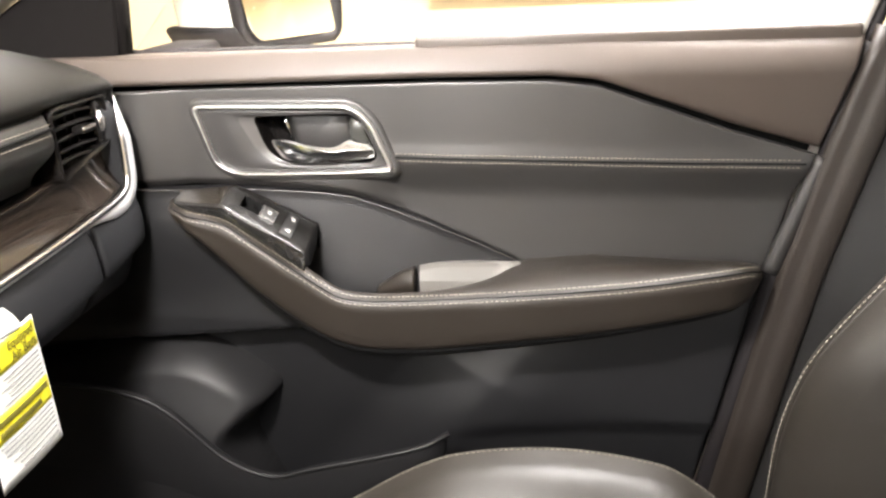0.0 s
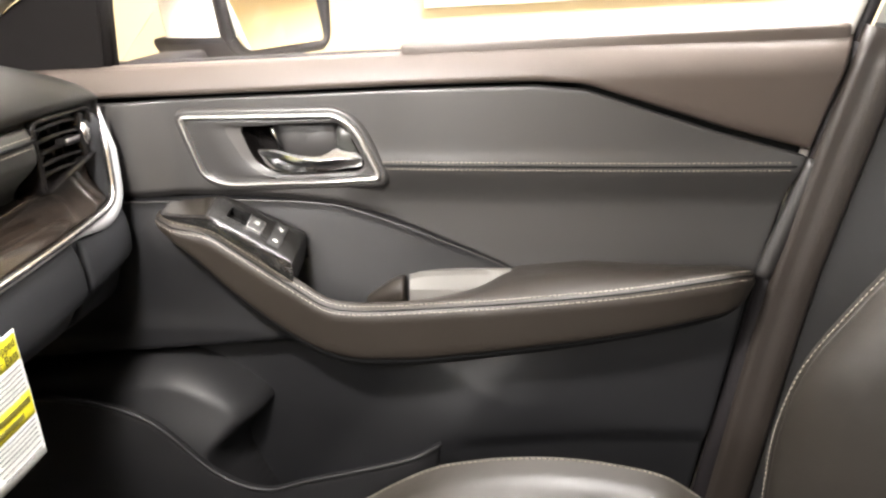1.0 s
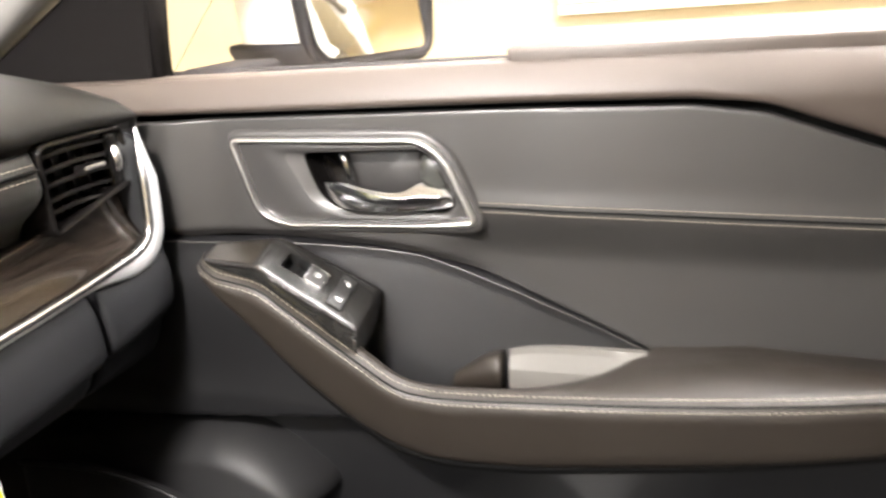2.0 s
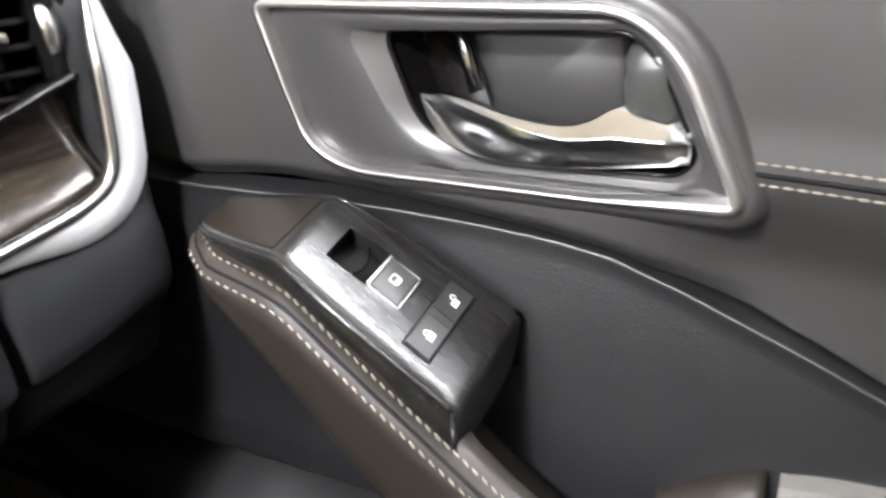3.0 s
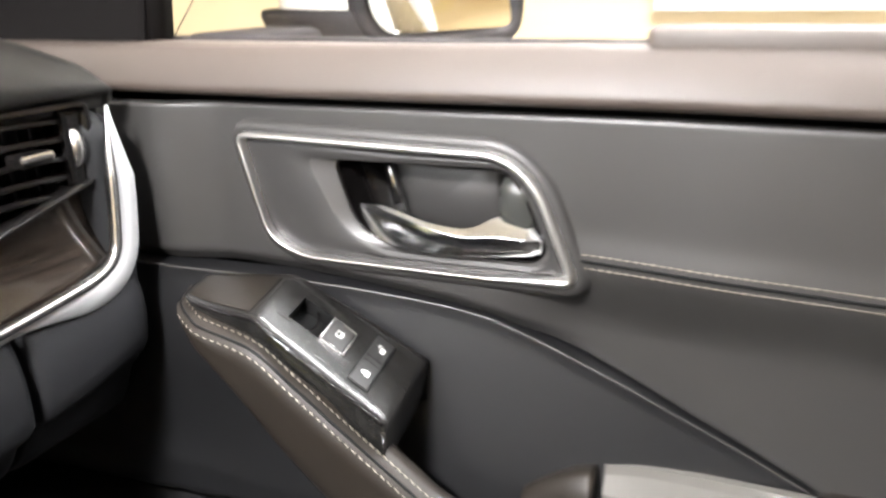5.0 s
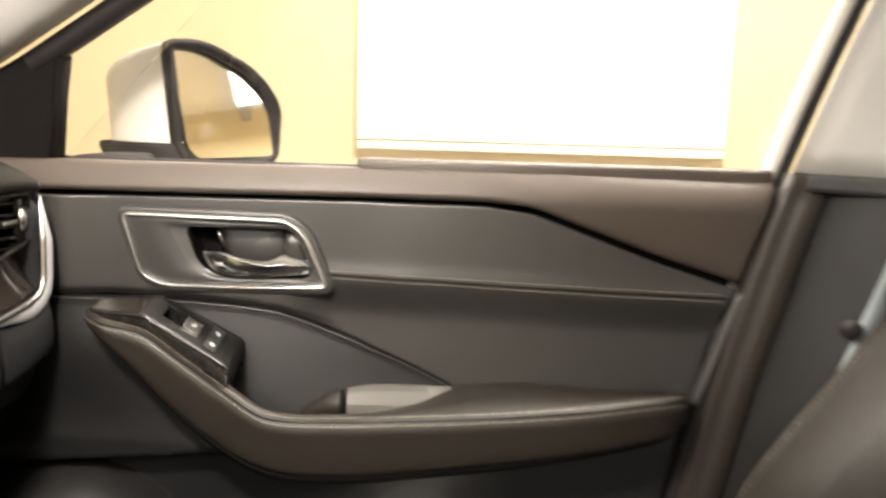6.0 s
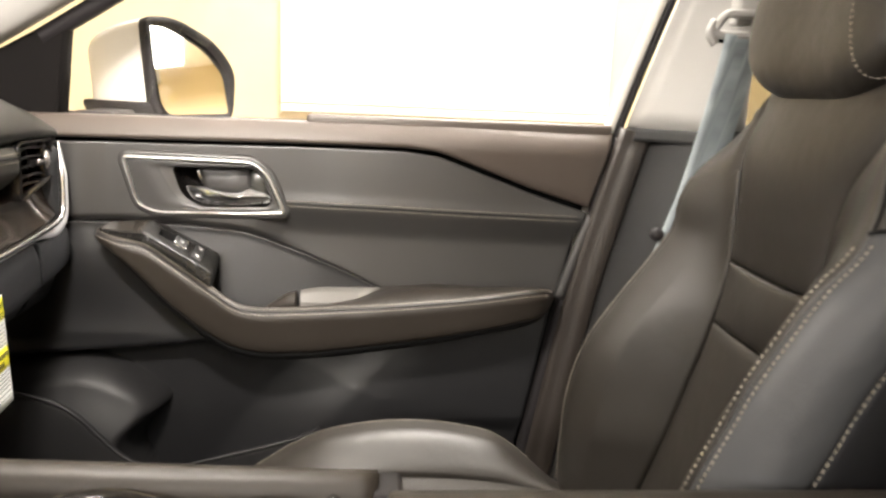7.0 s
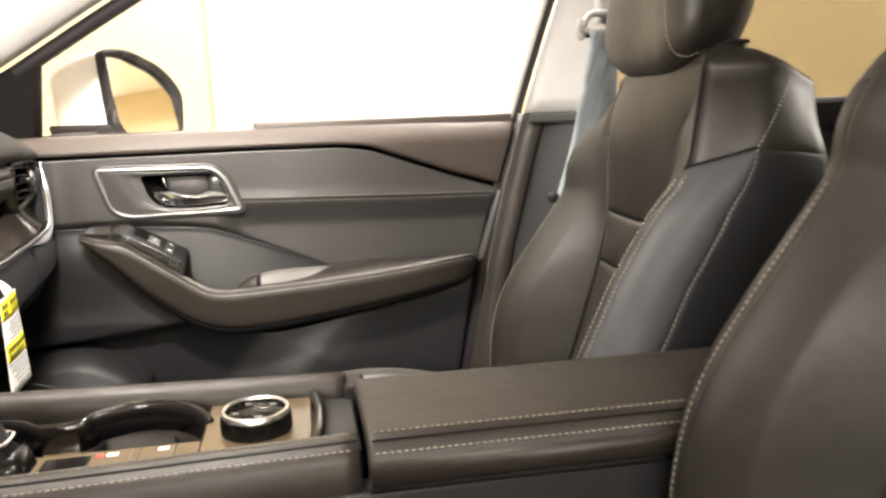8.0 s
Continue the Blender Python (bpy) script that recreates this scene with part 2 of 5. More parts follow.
def soft(name, place, out, mat, parent, label="", nu=40, nv=24, ru=0.05, rv=0.08, sink=0.004, back=0.01, edges=(1, 1, 1, 1), hole=None):
    """A padded sheet: place(u, v) gives its points, its edges roll back by sink and then go back by a further length."""
    def steps(r, n, first, last):
        a = [0, 0.12 * r, 0.35 * r, 0.65 * r] if first else [0]
        b = [1 - 0.65 * r, 1 - 0.35 * r, 1 - 0.12 * r, 1] if last else [1]
        return np.array(a + list(np.linspace(r if first else 1 / n, 1 - r if last else 1 - 1 / n, n)) + b)

    us, vs = steps(ru, nu, edges[0], edges[1]), steps(rv, nv, edges[2], edges[3])
    p = np.array([[place(u, v) for v in vs] for u in us], float)
    du, dv = np.gradient(p, axis=0), np.gradient(p, axis=1)
    nrm = np.cross(du, dv)
    nrm /= np.maximum(1e-12, np.linalg.norm(nrm, axis=2))[:, :, None]
    if np.sum(nrm.mean((0, 1)) * np.array(out)) < 0:
        nrm = -nrm

    def off(s, r, first, last):
        q = np.zeros(len(s))
        if first:
            q = np.maximum(q, np.clip(1 - s / r, 0, 1))
        if last:
            q = np.maximum(q, np.clip(1 - (1 - s) / r, 0, 1))
        return 1 - np.sqrt(np.maximum(0, 1 - q * q))

    q = np.maximum(off(us, ru, edges[0], edges[1])[:, None], off(vs, rv, edges[2], edges[3])[None, :])
    p = p - nrm * (q * sink)[:, :, None]
    a, b = len(us), len(vs)
    verts = list(p.reshape(-1, 3))
    faces = [(i * b + j, (i + 1) * b + j, (i + 1) * b + j + 1, i * b + j + 1) for i in range(a - 1) for j in range(b - 1)]
    if hole is not None:
        flat = p.reshape(-1, 3)
        faces = [f for f in faces if not hole(flat[list(f)].mean(0))]
    rim = [(i, 0) for i in range(a)] + [(a - 1, j) for j in range(1, b)] + [(i, b - 1) for i in range(a - 2, -1, -1)] + [(0, j) for j in range(b - 2, 0, -1)]
    start = len(verts)
    o = np.array(out, float)
    o /= np.linalg.norm(o)
    for i, j in rim:
        verts.append(p[i, j] - o * back)
    m = len(rim)
    for k in range(m):
        i, j = rim[k]
        i2, j2 = rim[(k + 1) % m]
        faces.append((i * b + j, i2 * b + j2, start + (k + 1) % m, start + k))
    return raw(name, verts, faces, mat, parent, label)


def sweep(name, line, profile, mat, parent, label="", up=(0, 0, 1), closed=False, scale=None):
    """A profile of (side, height) pairs drawn along a 3D line."""
    p = np.array(line, float)
    n = len(p)
    t = (np.roll(p, -1, 0) - np.roll(p, 1, 0)) if closed else np.gradient(p, axis=0)
    t /= np.maximum(1e-12, np.linalg.norm(t, axis=1))[:, None]
    u = np.broadcast_to(np.array(up, float), p.shape)
    side = np.cross(t, u)
    side /= np.maximum(1e-9, np.linalg.norm(side, axis=1))[:, None]
    u = np.cross(side, t)
    k = np.ones(n) if scale is None else np.array(scale)
    m = len(profile)
    verts = [p[i] + (side[i] * a + u[i] * b) * k[i] for i in range(n) for a, b in profile]
    faces = [(i * m + j, i * m + (j + 1) % m, ((i + 1) % n) * m + (j + 1) % m, ((i + 1) % n) * m + j) for i in range(n if closed else n - 1) for j in range(m)]
    if not closed:
        faces += [tuple(range(m)), tuple((n - 1) * m + j for j in range(m))]
    return raw(name, verts, faces, mat, parent, label)


def circle(r, n=10, squash=1.0):
    return [(r * math.cos(2 * math.pi * i / n), r * squash * math.sin(2 * math.pi * i / n)) for i in range(n)]


def stitches(line, parent, length=0.0036, gap=0.0012, r=0.0006, lift=(0, 0, 0), slant=0.0, mat=None, label="row of pale stitches"):
    """One seam of short threads along a line, as one mesh."""
    p = np.array(line, float) + np.array(lift)
    s = np.r_[0, np.cumsum(np.linalg.norm(np.diff(p, axis=0), axis=1))]
    verts, faces = [], []
    at = 0.0
    rnd = random.Random(len(p))
    while at + length < s[-1]:
        a = np.array([np.interp(at, s, p[:, k]) for k in range(3)])
        b = np.array([np.interp(at + length, s, p[:, k]) for k in range(3)])
        t = (b - a) / np.linalg.norm(b - a)
        side = np.cross(t, (0.31, 0.42, 0.85))
        side /= np.linalg.norm(side)
        up = np.cross(side, t)
        k0 = len(verts)
        lean = side * slant
        rr = r * rnd.uniform(0.85, 1.15)
        for f, w in ((0.0, 0.45), (0.25, 1.0), (0.75, 1.0), (1.0, 0.45)):
            c = a + (b - a) * f + lean * (f - 0.5)
            for q in range(5):
                ang = 2 * math.pi * q / 5
                verts.append(c + (side * math.cos(ang) + up * math.sin(ang)) * rr * w)
        for ring in range(3):
            for q in range(5):
                faces.append((k0 + ring * 5 + q, k0 + ring * 5 + (q + 1) % 5, k0 + ring * 5 + 5 + (q + 1) % 5, k0 + ring * 5 + 5 + q))
        faces += [tuple(k0 + q for q in range(5)), tuple(k0 + 15 + q for q in range(5))]
        at += length + gap
    return raw("stitching", verts, faces, mat or M_THREAD, parent, label)


def ease(t):
    t = min(1.0, max(0.0, t))
    return t * t * (3 - 2 * t)


def on(x, pairs):
    return float(np.interp(x, [p[0] for p in pairs], [p[1] for p in pairs]))


def plate(name, outline, y0, y1, mat, parent, label="", bevel=0.001):
    """A flat piece with an x, z outline between two depths, its front edge chamfered."""
    loops = [wall_ring(outline, y1), wall_ring(outline, y0 + bevel), wall_ring(inset(outline, bevel), y0)]
    return rings(name, loops, mat, parent, label, cap_first=True, cap_last=True, smooth=False)


# ---- the garage ----
def structure(ob, label):
    return tagged(ob, label, kind="structure")


structure(box("floor", (-4.6, -5.6, -0.10), (7.6, 2.75, 0.0), M_FLOOR, bevel=0), "smooth grey concrete garage floor")
structure(box("wall_north", (-4.6, 2.60, 0.0), (7.6, 2.72, 2.8), M_WALL, bevel=0), "cream painted garage wall")
structure(box("wall_south", (-4.6, -5.6, 0.0), (7.6, -5.48, 2.8), M_WALL, bevel=0), "cream painted garage wall")
structure(box("wall_west", (-4.6, -5.48, 0.0), (-4.48, 2.6, 2.8), M_WALL, bevel=0), "cream painted garage wall")
structure(box("wall_east", (7.48, -5.48, 0.0), (7.6, 2.6, 2.8), M_WALL, bevel=0), "cream painted garage wall")
structure(box("ceiling", (-4.6, -5.6, 2.8), (7.6, 2.75, 2.9), M_CEIL, bevel=0), "pale painted garage ceiling")
for by in (1.15, -0.95):
    beam = thing("ceiling_beam", "grey steel beam under the garage ceiling", "beam", (0, by, 2.74), group="ceiling beams")
    box("web", (-4.4, by - 0.006, 2.66), (7.4, by + 0.006, 2.79), M_BEAM, beam, bevel=0)
    box("flange", (-4.4, by - 0.05, 2.65), (7.4, by + 0.05, 2.66), M_BEAM, beam, bevel=0)
panel = thing("wall_panel", "white painted sheet on the cream garage wall", "panel", (0.95, 2.59, 1.0))
box("sheet", (0.36, 2.575, 1.06), (1.52, 2.597, 2.3), M_DOORWHITE, panel, bevel=0.004)
box("bottom_rail", (0.36, 2.572, 1.03), (1.52, 2.597, 1.057), M_CEIL, panel, bevel=0.003)
for tube, facing, watts in TUBES:
    lamp = thing("ceiling_lamp", "long white tube lamp, lit, hung under the ceiling", "lamp", tube, group="ceiling lamps")
    m = look(tube, facing)
    ends = [m @ Vector((s, 0, -0.035)) for s in (-0.70, 0.70)]
    back = [m @ Vector((s, 0, 0.01)) for s in (-0.75, 0.75)]
    axis = m.to_3x3() @ Vector((0, 0, 1))
    sweep("housing", back, [(-0.10, -0.03), (0.10, -0.03), (0.11, 0.0), (0.08, 0.03), (-0.08, 0.03), (-0.11, 0.0)], M_DOORWHITE, lamp, up=axis)
    sweep("diffuser", ends, circle(0.045, 12, 0.7), M_TUBE, lamp, "glowing white diffuser", up=axis)
    for s in (-0.6, 0.6):
        top = m @ Vector((s, 0, 0.03))
        sweep("hanger", [top, (top[0], top[1], 2.81)], circle(0.005, 6), M_BEAM, lamp, up=(1, 0, 0))


# ---- the car's shell ----
CENTRE = 0.265  # the car's middle line
car = thing("car_body", "white car body with pale roof lining and grey cabin floor", "car body", (0.9, CENTRE, 0.0))


def mirror_y(p):
    return [(x, 2 * CENTRE - y, z) for x, y, z in p]


def pillar(name, line, w, d, mat, both=True, label=""):
    prof = [(-w, -d), (w, -d), (w * 1.1, 0), (w, d), (-w, d), (-w * 1.1, 0)]
    sweep(name, smooth_line(line, 24), prof, mat, car, label, up=(0, 1, 0))
    if both:
        sweep(name, smooth_line(mirror_y(line), 24), prof, mat, car, label, up=(0, 1, 0))


box("cabin_floor", (-0.35, -0.42, 0.33), (2.5, 0.95, 0.40), M_CARPET, car, "black carpet floor", bevel=0)
box("floor_pan", (-0.6, -0.50, 0.24), (2.6, 1.03, 0.325), M_BLACK, car, bevel=0)
for y0, y1 in ((0.905, 0.980), (-0.450, -0.375)):
    box("kick_panel", (-0.36, y0, 0.36), (-0.085, y1, 1.03), M_CARPET, car, bevel=0)
box("firewall", (-0.36, -0.42, 0.40), (-0.30, 0.95, 1.02), M_CARPET, car, bevel=0)
box("tailgate", (2.52, -0.42, 0.40), (2.60, 0.95, 1.10), M_LOWER, car, bevel=0)
box("roof_panel", (0.62, -0.28, 1.585), (2.35, 0.81, 1.62), M_BODY, car, bevel=0.01)
box("roof_lining", (0.60, -0.28, 1.55), (2.35, 0.81, 1.58), M_PILLAR, car, "pale woven roof lining", bevel=0.008)
for s in (1, -1):
    for y0, y1, n, m in ((0.81, 0.86, "roof_rail", M_PILLAR),):
        a, b = CENTRE + s * (y0 - CENTRE), CENTRE + s * (y1 - CENTRE)
        box(n, (0.60, min(a, b), 1.53), (2.35, max(a, b), 1.60), m, car, bevel=0.01)
    a, b = CENTRE + s * 0.685, CENTRE + s * 0.765
    box("sill_beam", (-0.3, min(a, b), 0.25), (2.5, max(a, b), 0.44), M_BODY, car, bevel=0.01)
box("bonnet", (-1.35, -0.45, 0.80), (-0.37, 0.98, 0.98), M_BODY, car, "white painted bonnet", bevel=0.05, segments=4)
box("nose", (-1.45, -0.42, 0.25), (-0.37, 0.95, 0.80), M_BODY, car, bevel=0.05, segments=3)
for wx in (-0.75, 2.25):
    for wy in (-0.44, 0.97):
        wheel = sweep("wheel", [(wx, wy - 0.10, 0.335), (wx, wy + 0.10, 0.335)], circle(0.335, 28), M_BLACK, car, "black tyre")
        sweep("rim", [(wx, wy - 0.104, 0.335), (wx, wy + 0.104, 0.335)], circle(0.22, 20), M_CHROME, wheel, "alloy rim")
# windscreen pillars: a pale inner lining with a dark seal outside it
A_LINE = [(-0.30, 1.01, 0.90), (-0.10, 0.985, 1.02), (0.19, 0.955, 1.185), (0.40, 0.92, 1.305), (0.66, 0.86, 1.44), (0.78, 0.83, 1.53)]
pillar("windscreen_pillar", [(x - 0.035, y, z + 0.012) for x, y, z in A_LINE], 0.034, 0.028, M_PILLAR, label="pale grey pillar lining")
pillar("pillar_seal", [(x + 0.004, y + 0.028, z - 0.026) for x, y, z in A_LINE], 0.010, 0.012, M_BLACK, label="black rubber seal")
# rear corners and the frames round the rear glass
pillar("rear_pillar", [(2.10, 0.97, 1.02), (2.22, 0.88, 1.33), (2.3, 0.83, 1.57)], 0.10, 0.03, M_PILLAR)


def pane(name, corners, thick, mat, parent, label):
    c = [Vector(p) for p in corners]
    n = (c[1] - c[0]).cross(c[3] - c[0]).normalized() * thick
    bm = bmesh.new()
    lo, hi = [bm.verts.new(p) for p in c], [bm.verts.new(p + n) for p in c]
    bm.faces.new(lo)
    bm.faces.new(hi)
    for i in range(4):
        bm.faces.new((lo[i], lo[(i + 1) % 4], hi[(i + 1) % 4], hi[i]))
    ob = part(name, bm, mat, parent, label)
    ob.visible_shadow = False
    return ob


pane("windscreen", [(-0.36, -0.42, 1.02), (-0.36, 0.95, 1.02), (0.60, 0.79, 1.565), (0.60, -0.26, 1.565)], 0.004, M_GLASS, car, "clear laminated windscreen")
pane("rear_window", [(2.56, -0.40, 1.10), (2.56, 0.93, 1.10), (2.36, 0.80, 1.57), (2.36, -0.27, 1.57)], 0.004, M_TINT, car, "tinted rear glass")
# the rear doors: plain panels with tinted glass
for s in (1, -1):
    x0, x1 = 1.19, 2.2
    rear = thing("rear_door", "closed dark rear car door with tinted glass", "car door", ((x0 + x1) / 2, CENTRE + s * 0.73, 0.42), group="rear doors")
    a, b = sorted((CENTRE + s * 0.685, CENTRE + s * 0.775))
    box("panel", (x0, a, 0.42), (x1, b, 1.05), M_LOWER, rear, bevel=0.012)
    a, b = sorted((CENTRE + s * 0.66, CENTRE + s * 0.735))
    box("upper_trim", (x0, a, 1.03), (x1, b, 1.087), M_BLACK, rear, bevel=0.01)
    a, b = sorted((CENTRE + s * 0.60, CENTRE + s * 0.69))
    box("armrest", (x0 + 0.2, a, 0.74), (x1 - 0.2, b, 0.81), M_ARM, rear, bevel=0.015)
    y0, y1 = CENTRE + s * 0.735, CENTRE + s * 0.58
    pane("window_pane", [(x0, y0, 1.08), (x1, y0, 1.08), (x1, y1, 1.54), (x0 + 0.1, y1, 1.54)], 0.004, M_TINT, rear, "tinted window glass")
# the driver's door stands wide open
swung = thing("driver_door", "wide open grey car door with clear glass", "car door", (0.02, -0.47, 0.42))
box("panel", (-0.05, -1.52, 0.42), (0.03, -0.50, 1.05), M_LOWER, swung, bevel=0.012)
box("outer_skin", (-0.075, -1.52, 0.42), (-0.052, -0.50, 1.06), M_BODY, swung, bevel=0.008)
box("armrest", (0.03, -1.36, 0.74), (0.10, -0.70, 0.81), M_ARM, swung, bevel=0.015)
pane("window_pane", [(-0.02, -1.50, 1.05), (-0.02, -0.52, 1.05), (-0.02, -0.80, 1.45), (-0.02, -1.50, 1.45)], 0.004, M_GLASS, swung, "clear window glass")
# the lamp in the roof lining above the windscreen
map_lamp = thing("map_lamp", "pale roof console with a lit white lamp", "lamp", (0.52, 0.265, 1.49))
box("lamp_housing", (0.42, 0.185, 1.488), (0.66, 0.345, 1.535), M_PILLAR, map_lamp, bevel=0.012, segments=3)
box("lamp_lens", (0.45, 0.225, 1.481), (0.59, 0.305, 1.489), M_TUBE, map_lamp, "glowing white lens", bevel=0.002)


# ---- the passenger door ----
door = thing("passenger_door", "closed car door with dark grey trim panel and leather armrest", "car door", (0.6, 0.99, 0.42))

GROOVE = [(0.02, 1.034), (0.237, 1.034), (0.436, 1.035), (0.593, 1.036), (0.725, 1.035), (0.777, 1.028), (0.858, 0.999), (0.916, 0.978), (1.005, 0.951)]
BAY = [(0.17, 0.921), (0.28, 0.920), (0.36, 0.918), (0.40, 0.9155), (0.44, 0.912), (0.47, 0.909), (0.50, 0.9045), (0.535, 0.893), (0.584, 0.875), (0.648, 0.848), (0.692, 0.827)]
LIP = [(0.10, 0.924), (0.28, 0.926), (0.32, 0.931), (0.36, 0.937), (0.40, 0.942), (0.44, 0.947), (0.48, 0.950), (0.53, 0.950), (0.60, 0.947), (0.95, 0.947)]  # how far the bay's upper edge stands out
SEAM = [(0.545, 0.9512), (0.681, 0.948), (0.864, 0.942), (0.995, 0.939)]
REAR = [(0.40, 0.885), (0.50, 0.901), (0.572, 0.913), (0.715, 0.941), (0.815, 0.960), (0.944, 1.001), (1.075, 1.040)]  # z, x of the panel's rear edge


def rear_x(z):
    return on(z, REAR)


box("door_shell", (-0.12, 0.985, 0.42), (0.90, 1.045, 1.055), M_BODY, door, "white painted outer skin", bevel=0.012)
shell = rounded([(0.88, 0.43), (0.93, 0.43), (1.03, 0.95), (1.055, 1.055), (0.88, 1.055)], 0.02, 60)
plate("shell_rear", shell, 0.985, 1.045, M_BODY, door)
# backing behind all the trim
backing = rounded([(-0.1, 0.44), (0.90, 0.44), (1.0, 0.93), (1.028, 1.06), (-0.1, 1.06)], 0.01, 80)
plate("backing", backing, 0.9775, 0.984, M_VOID, door, "black backing sheet")


# upper trim below the glass
def upper_trim(u, v):
    xt = -0.06 + u * 1.098
    xb = -0.06 + u * 1.066
    zb = on(xb, GROOVE) + 0.0035
    top = 1.074 - 0.004 * ease((0.58 - xt) / 0.35)
    z = zb + (top - zb) * v
    x = xb + (xt - xb) * v
    k = (z - 1.036) / 0.04
    y = 0.936 + 0.020 * max(0, k) ** 1.6 + 0.004 * max(0, -k) * 1.2
    return x, y, z


soft("upper_trim", upper_trim, (0, -1, 0), M_TRIM, door, "brown-grey soft upper door trim", nu=70, nv=14, ru=0.006, rv=0.16, sink=0.008, back=0.03)


# sill behind it, with the weather strips of the glass
box("sill_cap", (-0.05, 0.962, 1.052), (1.03, 0.990, 1.068), M_TRIM, door, bevel=0.004)
box("weather_strip", (0.583, 0.9515, 1.058), (1.034, 0.978, 1.0805), M_TRIM, door, "dark felt-edged window strip", bevel=0.005, segments=3)
box("outer_strip", (0.22, 1.003, 1.05), (1.05, 1.016, 1.070), M_BLACK, door, bevel=0.003)
glass_line = [(0.235, 0.992, 1.06), (1.05, 0.992, 1.06), (1.135, 0.915, 1.35), (0.54, 0.915, 1.35)]
pane("window_pane", glass_line, 0.004, M_GLASS, door, "clear raised window glass")


def within(p, line):
    # whether a point's x, z lies inside a closed outline
    inside = False
    for (x0, z0), (x1, z1) in zip(line, np.roll(line, -1, 0)):
        if (z0 > p[2]) != (z1 > p[2]) and p[0] < x0 + (p[2] - z0) / (z1 - z0) * (x1 - x0):
            inside = not inside
    return inside


OUT = [(0.326, 1.0145), (0.510, 1.0115), (0.532, 0.994), (0.5565, 0.935), (0.372, 0.9335), (0.347, 0.944)]
outline = rounded(OUT, [0.010, 0.026, 0.020, 0.012, 0.022, 0.022], 200)
HOLE = inset(outline, -0.004)[::4]


# main insert: an upper pad, a stitched fold and a hollow lower field
def insert_y(x, z, zt, zb):
    seam = on(x, SEAM)
    y = 0.9455
    if x > 0.5:
        k = ease((x - 0.5) / 0.06)
        # the pad leans out towards the fold; the field below it falls back and comes forward again
        y -= 0.06 * ease((x - 0.55) / 0.10) * min(zt - z, zt - seam)
        y += k * (0.016 * ease((seam - 0.002 - z) / 0.046) - 0.006 * ease((seam - 0.04 - z) / 0.09))
        y -= k * 0.002 * math.exp(-((z - seam) / 0.012) ** 2)
    # the front end swells towards the cabin and rolls back beside the dashboard
    y += min(0.030, 16.0 * max(0.0, 0.234 - x) ** 2) - 0.014 * ease((0.316 - x) / 0.055)
    y += 0.008 * ease((zb + 0.012 - z) / 0.012) ** 1.5 * ease((0.58 - x) / 0.08)
    return y


def insert(u, v):
    xt = 0.13 + u * 0.871
    zt = on(xt, GROOVE) - 0.0030
    low = BAY + [(0.705, 0.815), (0.72, 0.806), (0.776, 0.812), (0.87, 0.808), (0.962, 0.798)]
    xb = 0.13 + u * 0.830
    zb = on(xb, low) + 0.0005 + 0.020 * ease((0.240 - xb) / 0.034) ** 2
    z = zt + (zb - zt) * v
    x = xt + (xb - xt) * v
    return x, insert_y(x, z, zt, zb), z


soft("insert_pad", insert, (0, -1, 0), M_PANEL, door, "dark grey padded insert with a stitched fold", nu=165, nv=64, ru=0.012, rv=0.02, sink=0.0012, back=0.012, hole=lambda p: within(p, HOLE))
def on_fold(x, dz, lift):
    z = on(x, SEAM) + dz
    return (x, insert_y(x, z, on(x, GROOVE) - 0.003, 0.80) - lift, z)


for dz in (0.0045, -0.0035):
    stitches([on_fold(x, dz, 0.0003) for x in np.linspace(0.556, 0.990, 90)], door, length=0.0036, gap=0.0012, r=0.0006)
sweep("fold_groove", [on_fold(x, 0.0005, 0.0) for x in np.linspace(0.556, 0.992, 60)], circle(0.0011, 6), M_VOID, door, "dark fold line")


# lower panel: front field, pocket hollow and proud rear field
def lower_panel(u, v):
    xt = -0.09 + u * 1.048
    xb = -0.10 + u * 0.992
    low = BAY + [(0.72, 0.815), (0.96, 0.808)]
    zt = on(xt, low) - 0.0005
    z = zt + (0.44 - zt) * v
    x = xt + (xb - xt) * v
    # the bay leans out towards the cabin at its foot
    y = 0.9470 + (on(x, LIP) - 0.9470) * ease((z - zt + 0.15) / 0.12) + 0.0015 * ease((zt - z) / 0.006) - 0.17 * min(0.16, max(0.0, zt - z)) * ease((0.86 - x) / 0.30)
    crease = on(x, [(0.10, 0.722), (0.232, 0.731), (0.411, 0.747), (0.60, 0.765), (0.75, 0.775)])
    diag = on(z, [(0.44, 0.475), (0.604, 0.590), (0.70, 0.672), (0.80, 0.755)])
    hollow = ease((crease - z) / 0.012) * ease((diag + 0.03 - x) / 0.15)
    proud = ease((x - diag) / 0.080) * ease((0.80 - z) / 0.05)
    y += 0.036 * hollow - 0.003 * proud
    y += 0.009 * ease((0.62 - z) / 0.03) * proud
    y += 0.012 * ease((0.240 - x) / 0.06) * ease((z - 0.745) / 0.02)
    return x, y, z


soft("lower_panel", lower_panel, (0, -1, 0), M_BAYTOP, door, "hard dark grey lower door panel", nu=200, nv=110, ru=0.005, rv=0.005, sink=0.002, back=0.02)

# thin bead whose paler colour paints the highlight on the bay's worn edge
sweep("bay_edge", [(x, on(x, LIP) - 0.0002, on(x, BAY) - 0.0008) for x in np.linspace(0.25, 0.690, 90)], circle(0.0011, 8), M_PANEL, door, "worn edge above the bay, paler for its highlight")


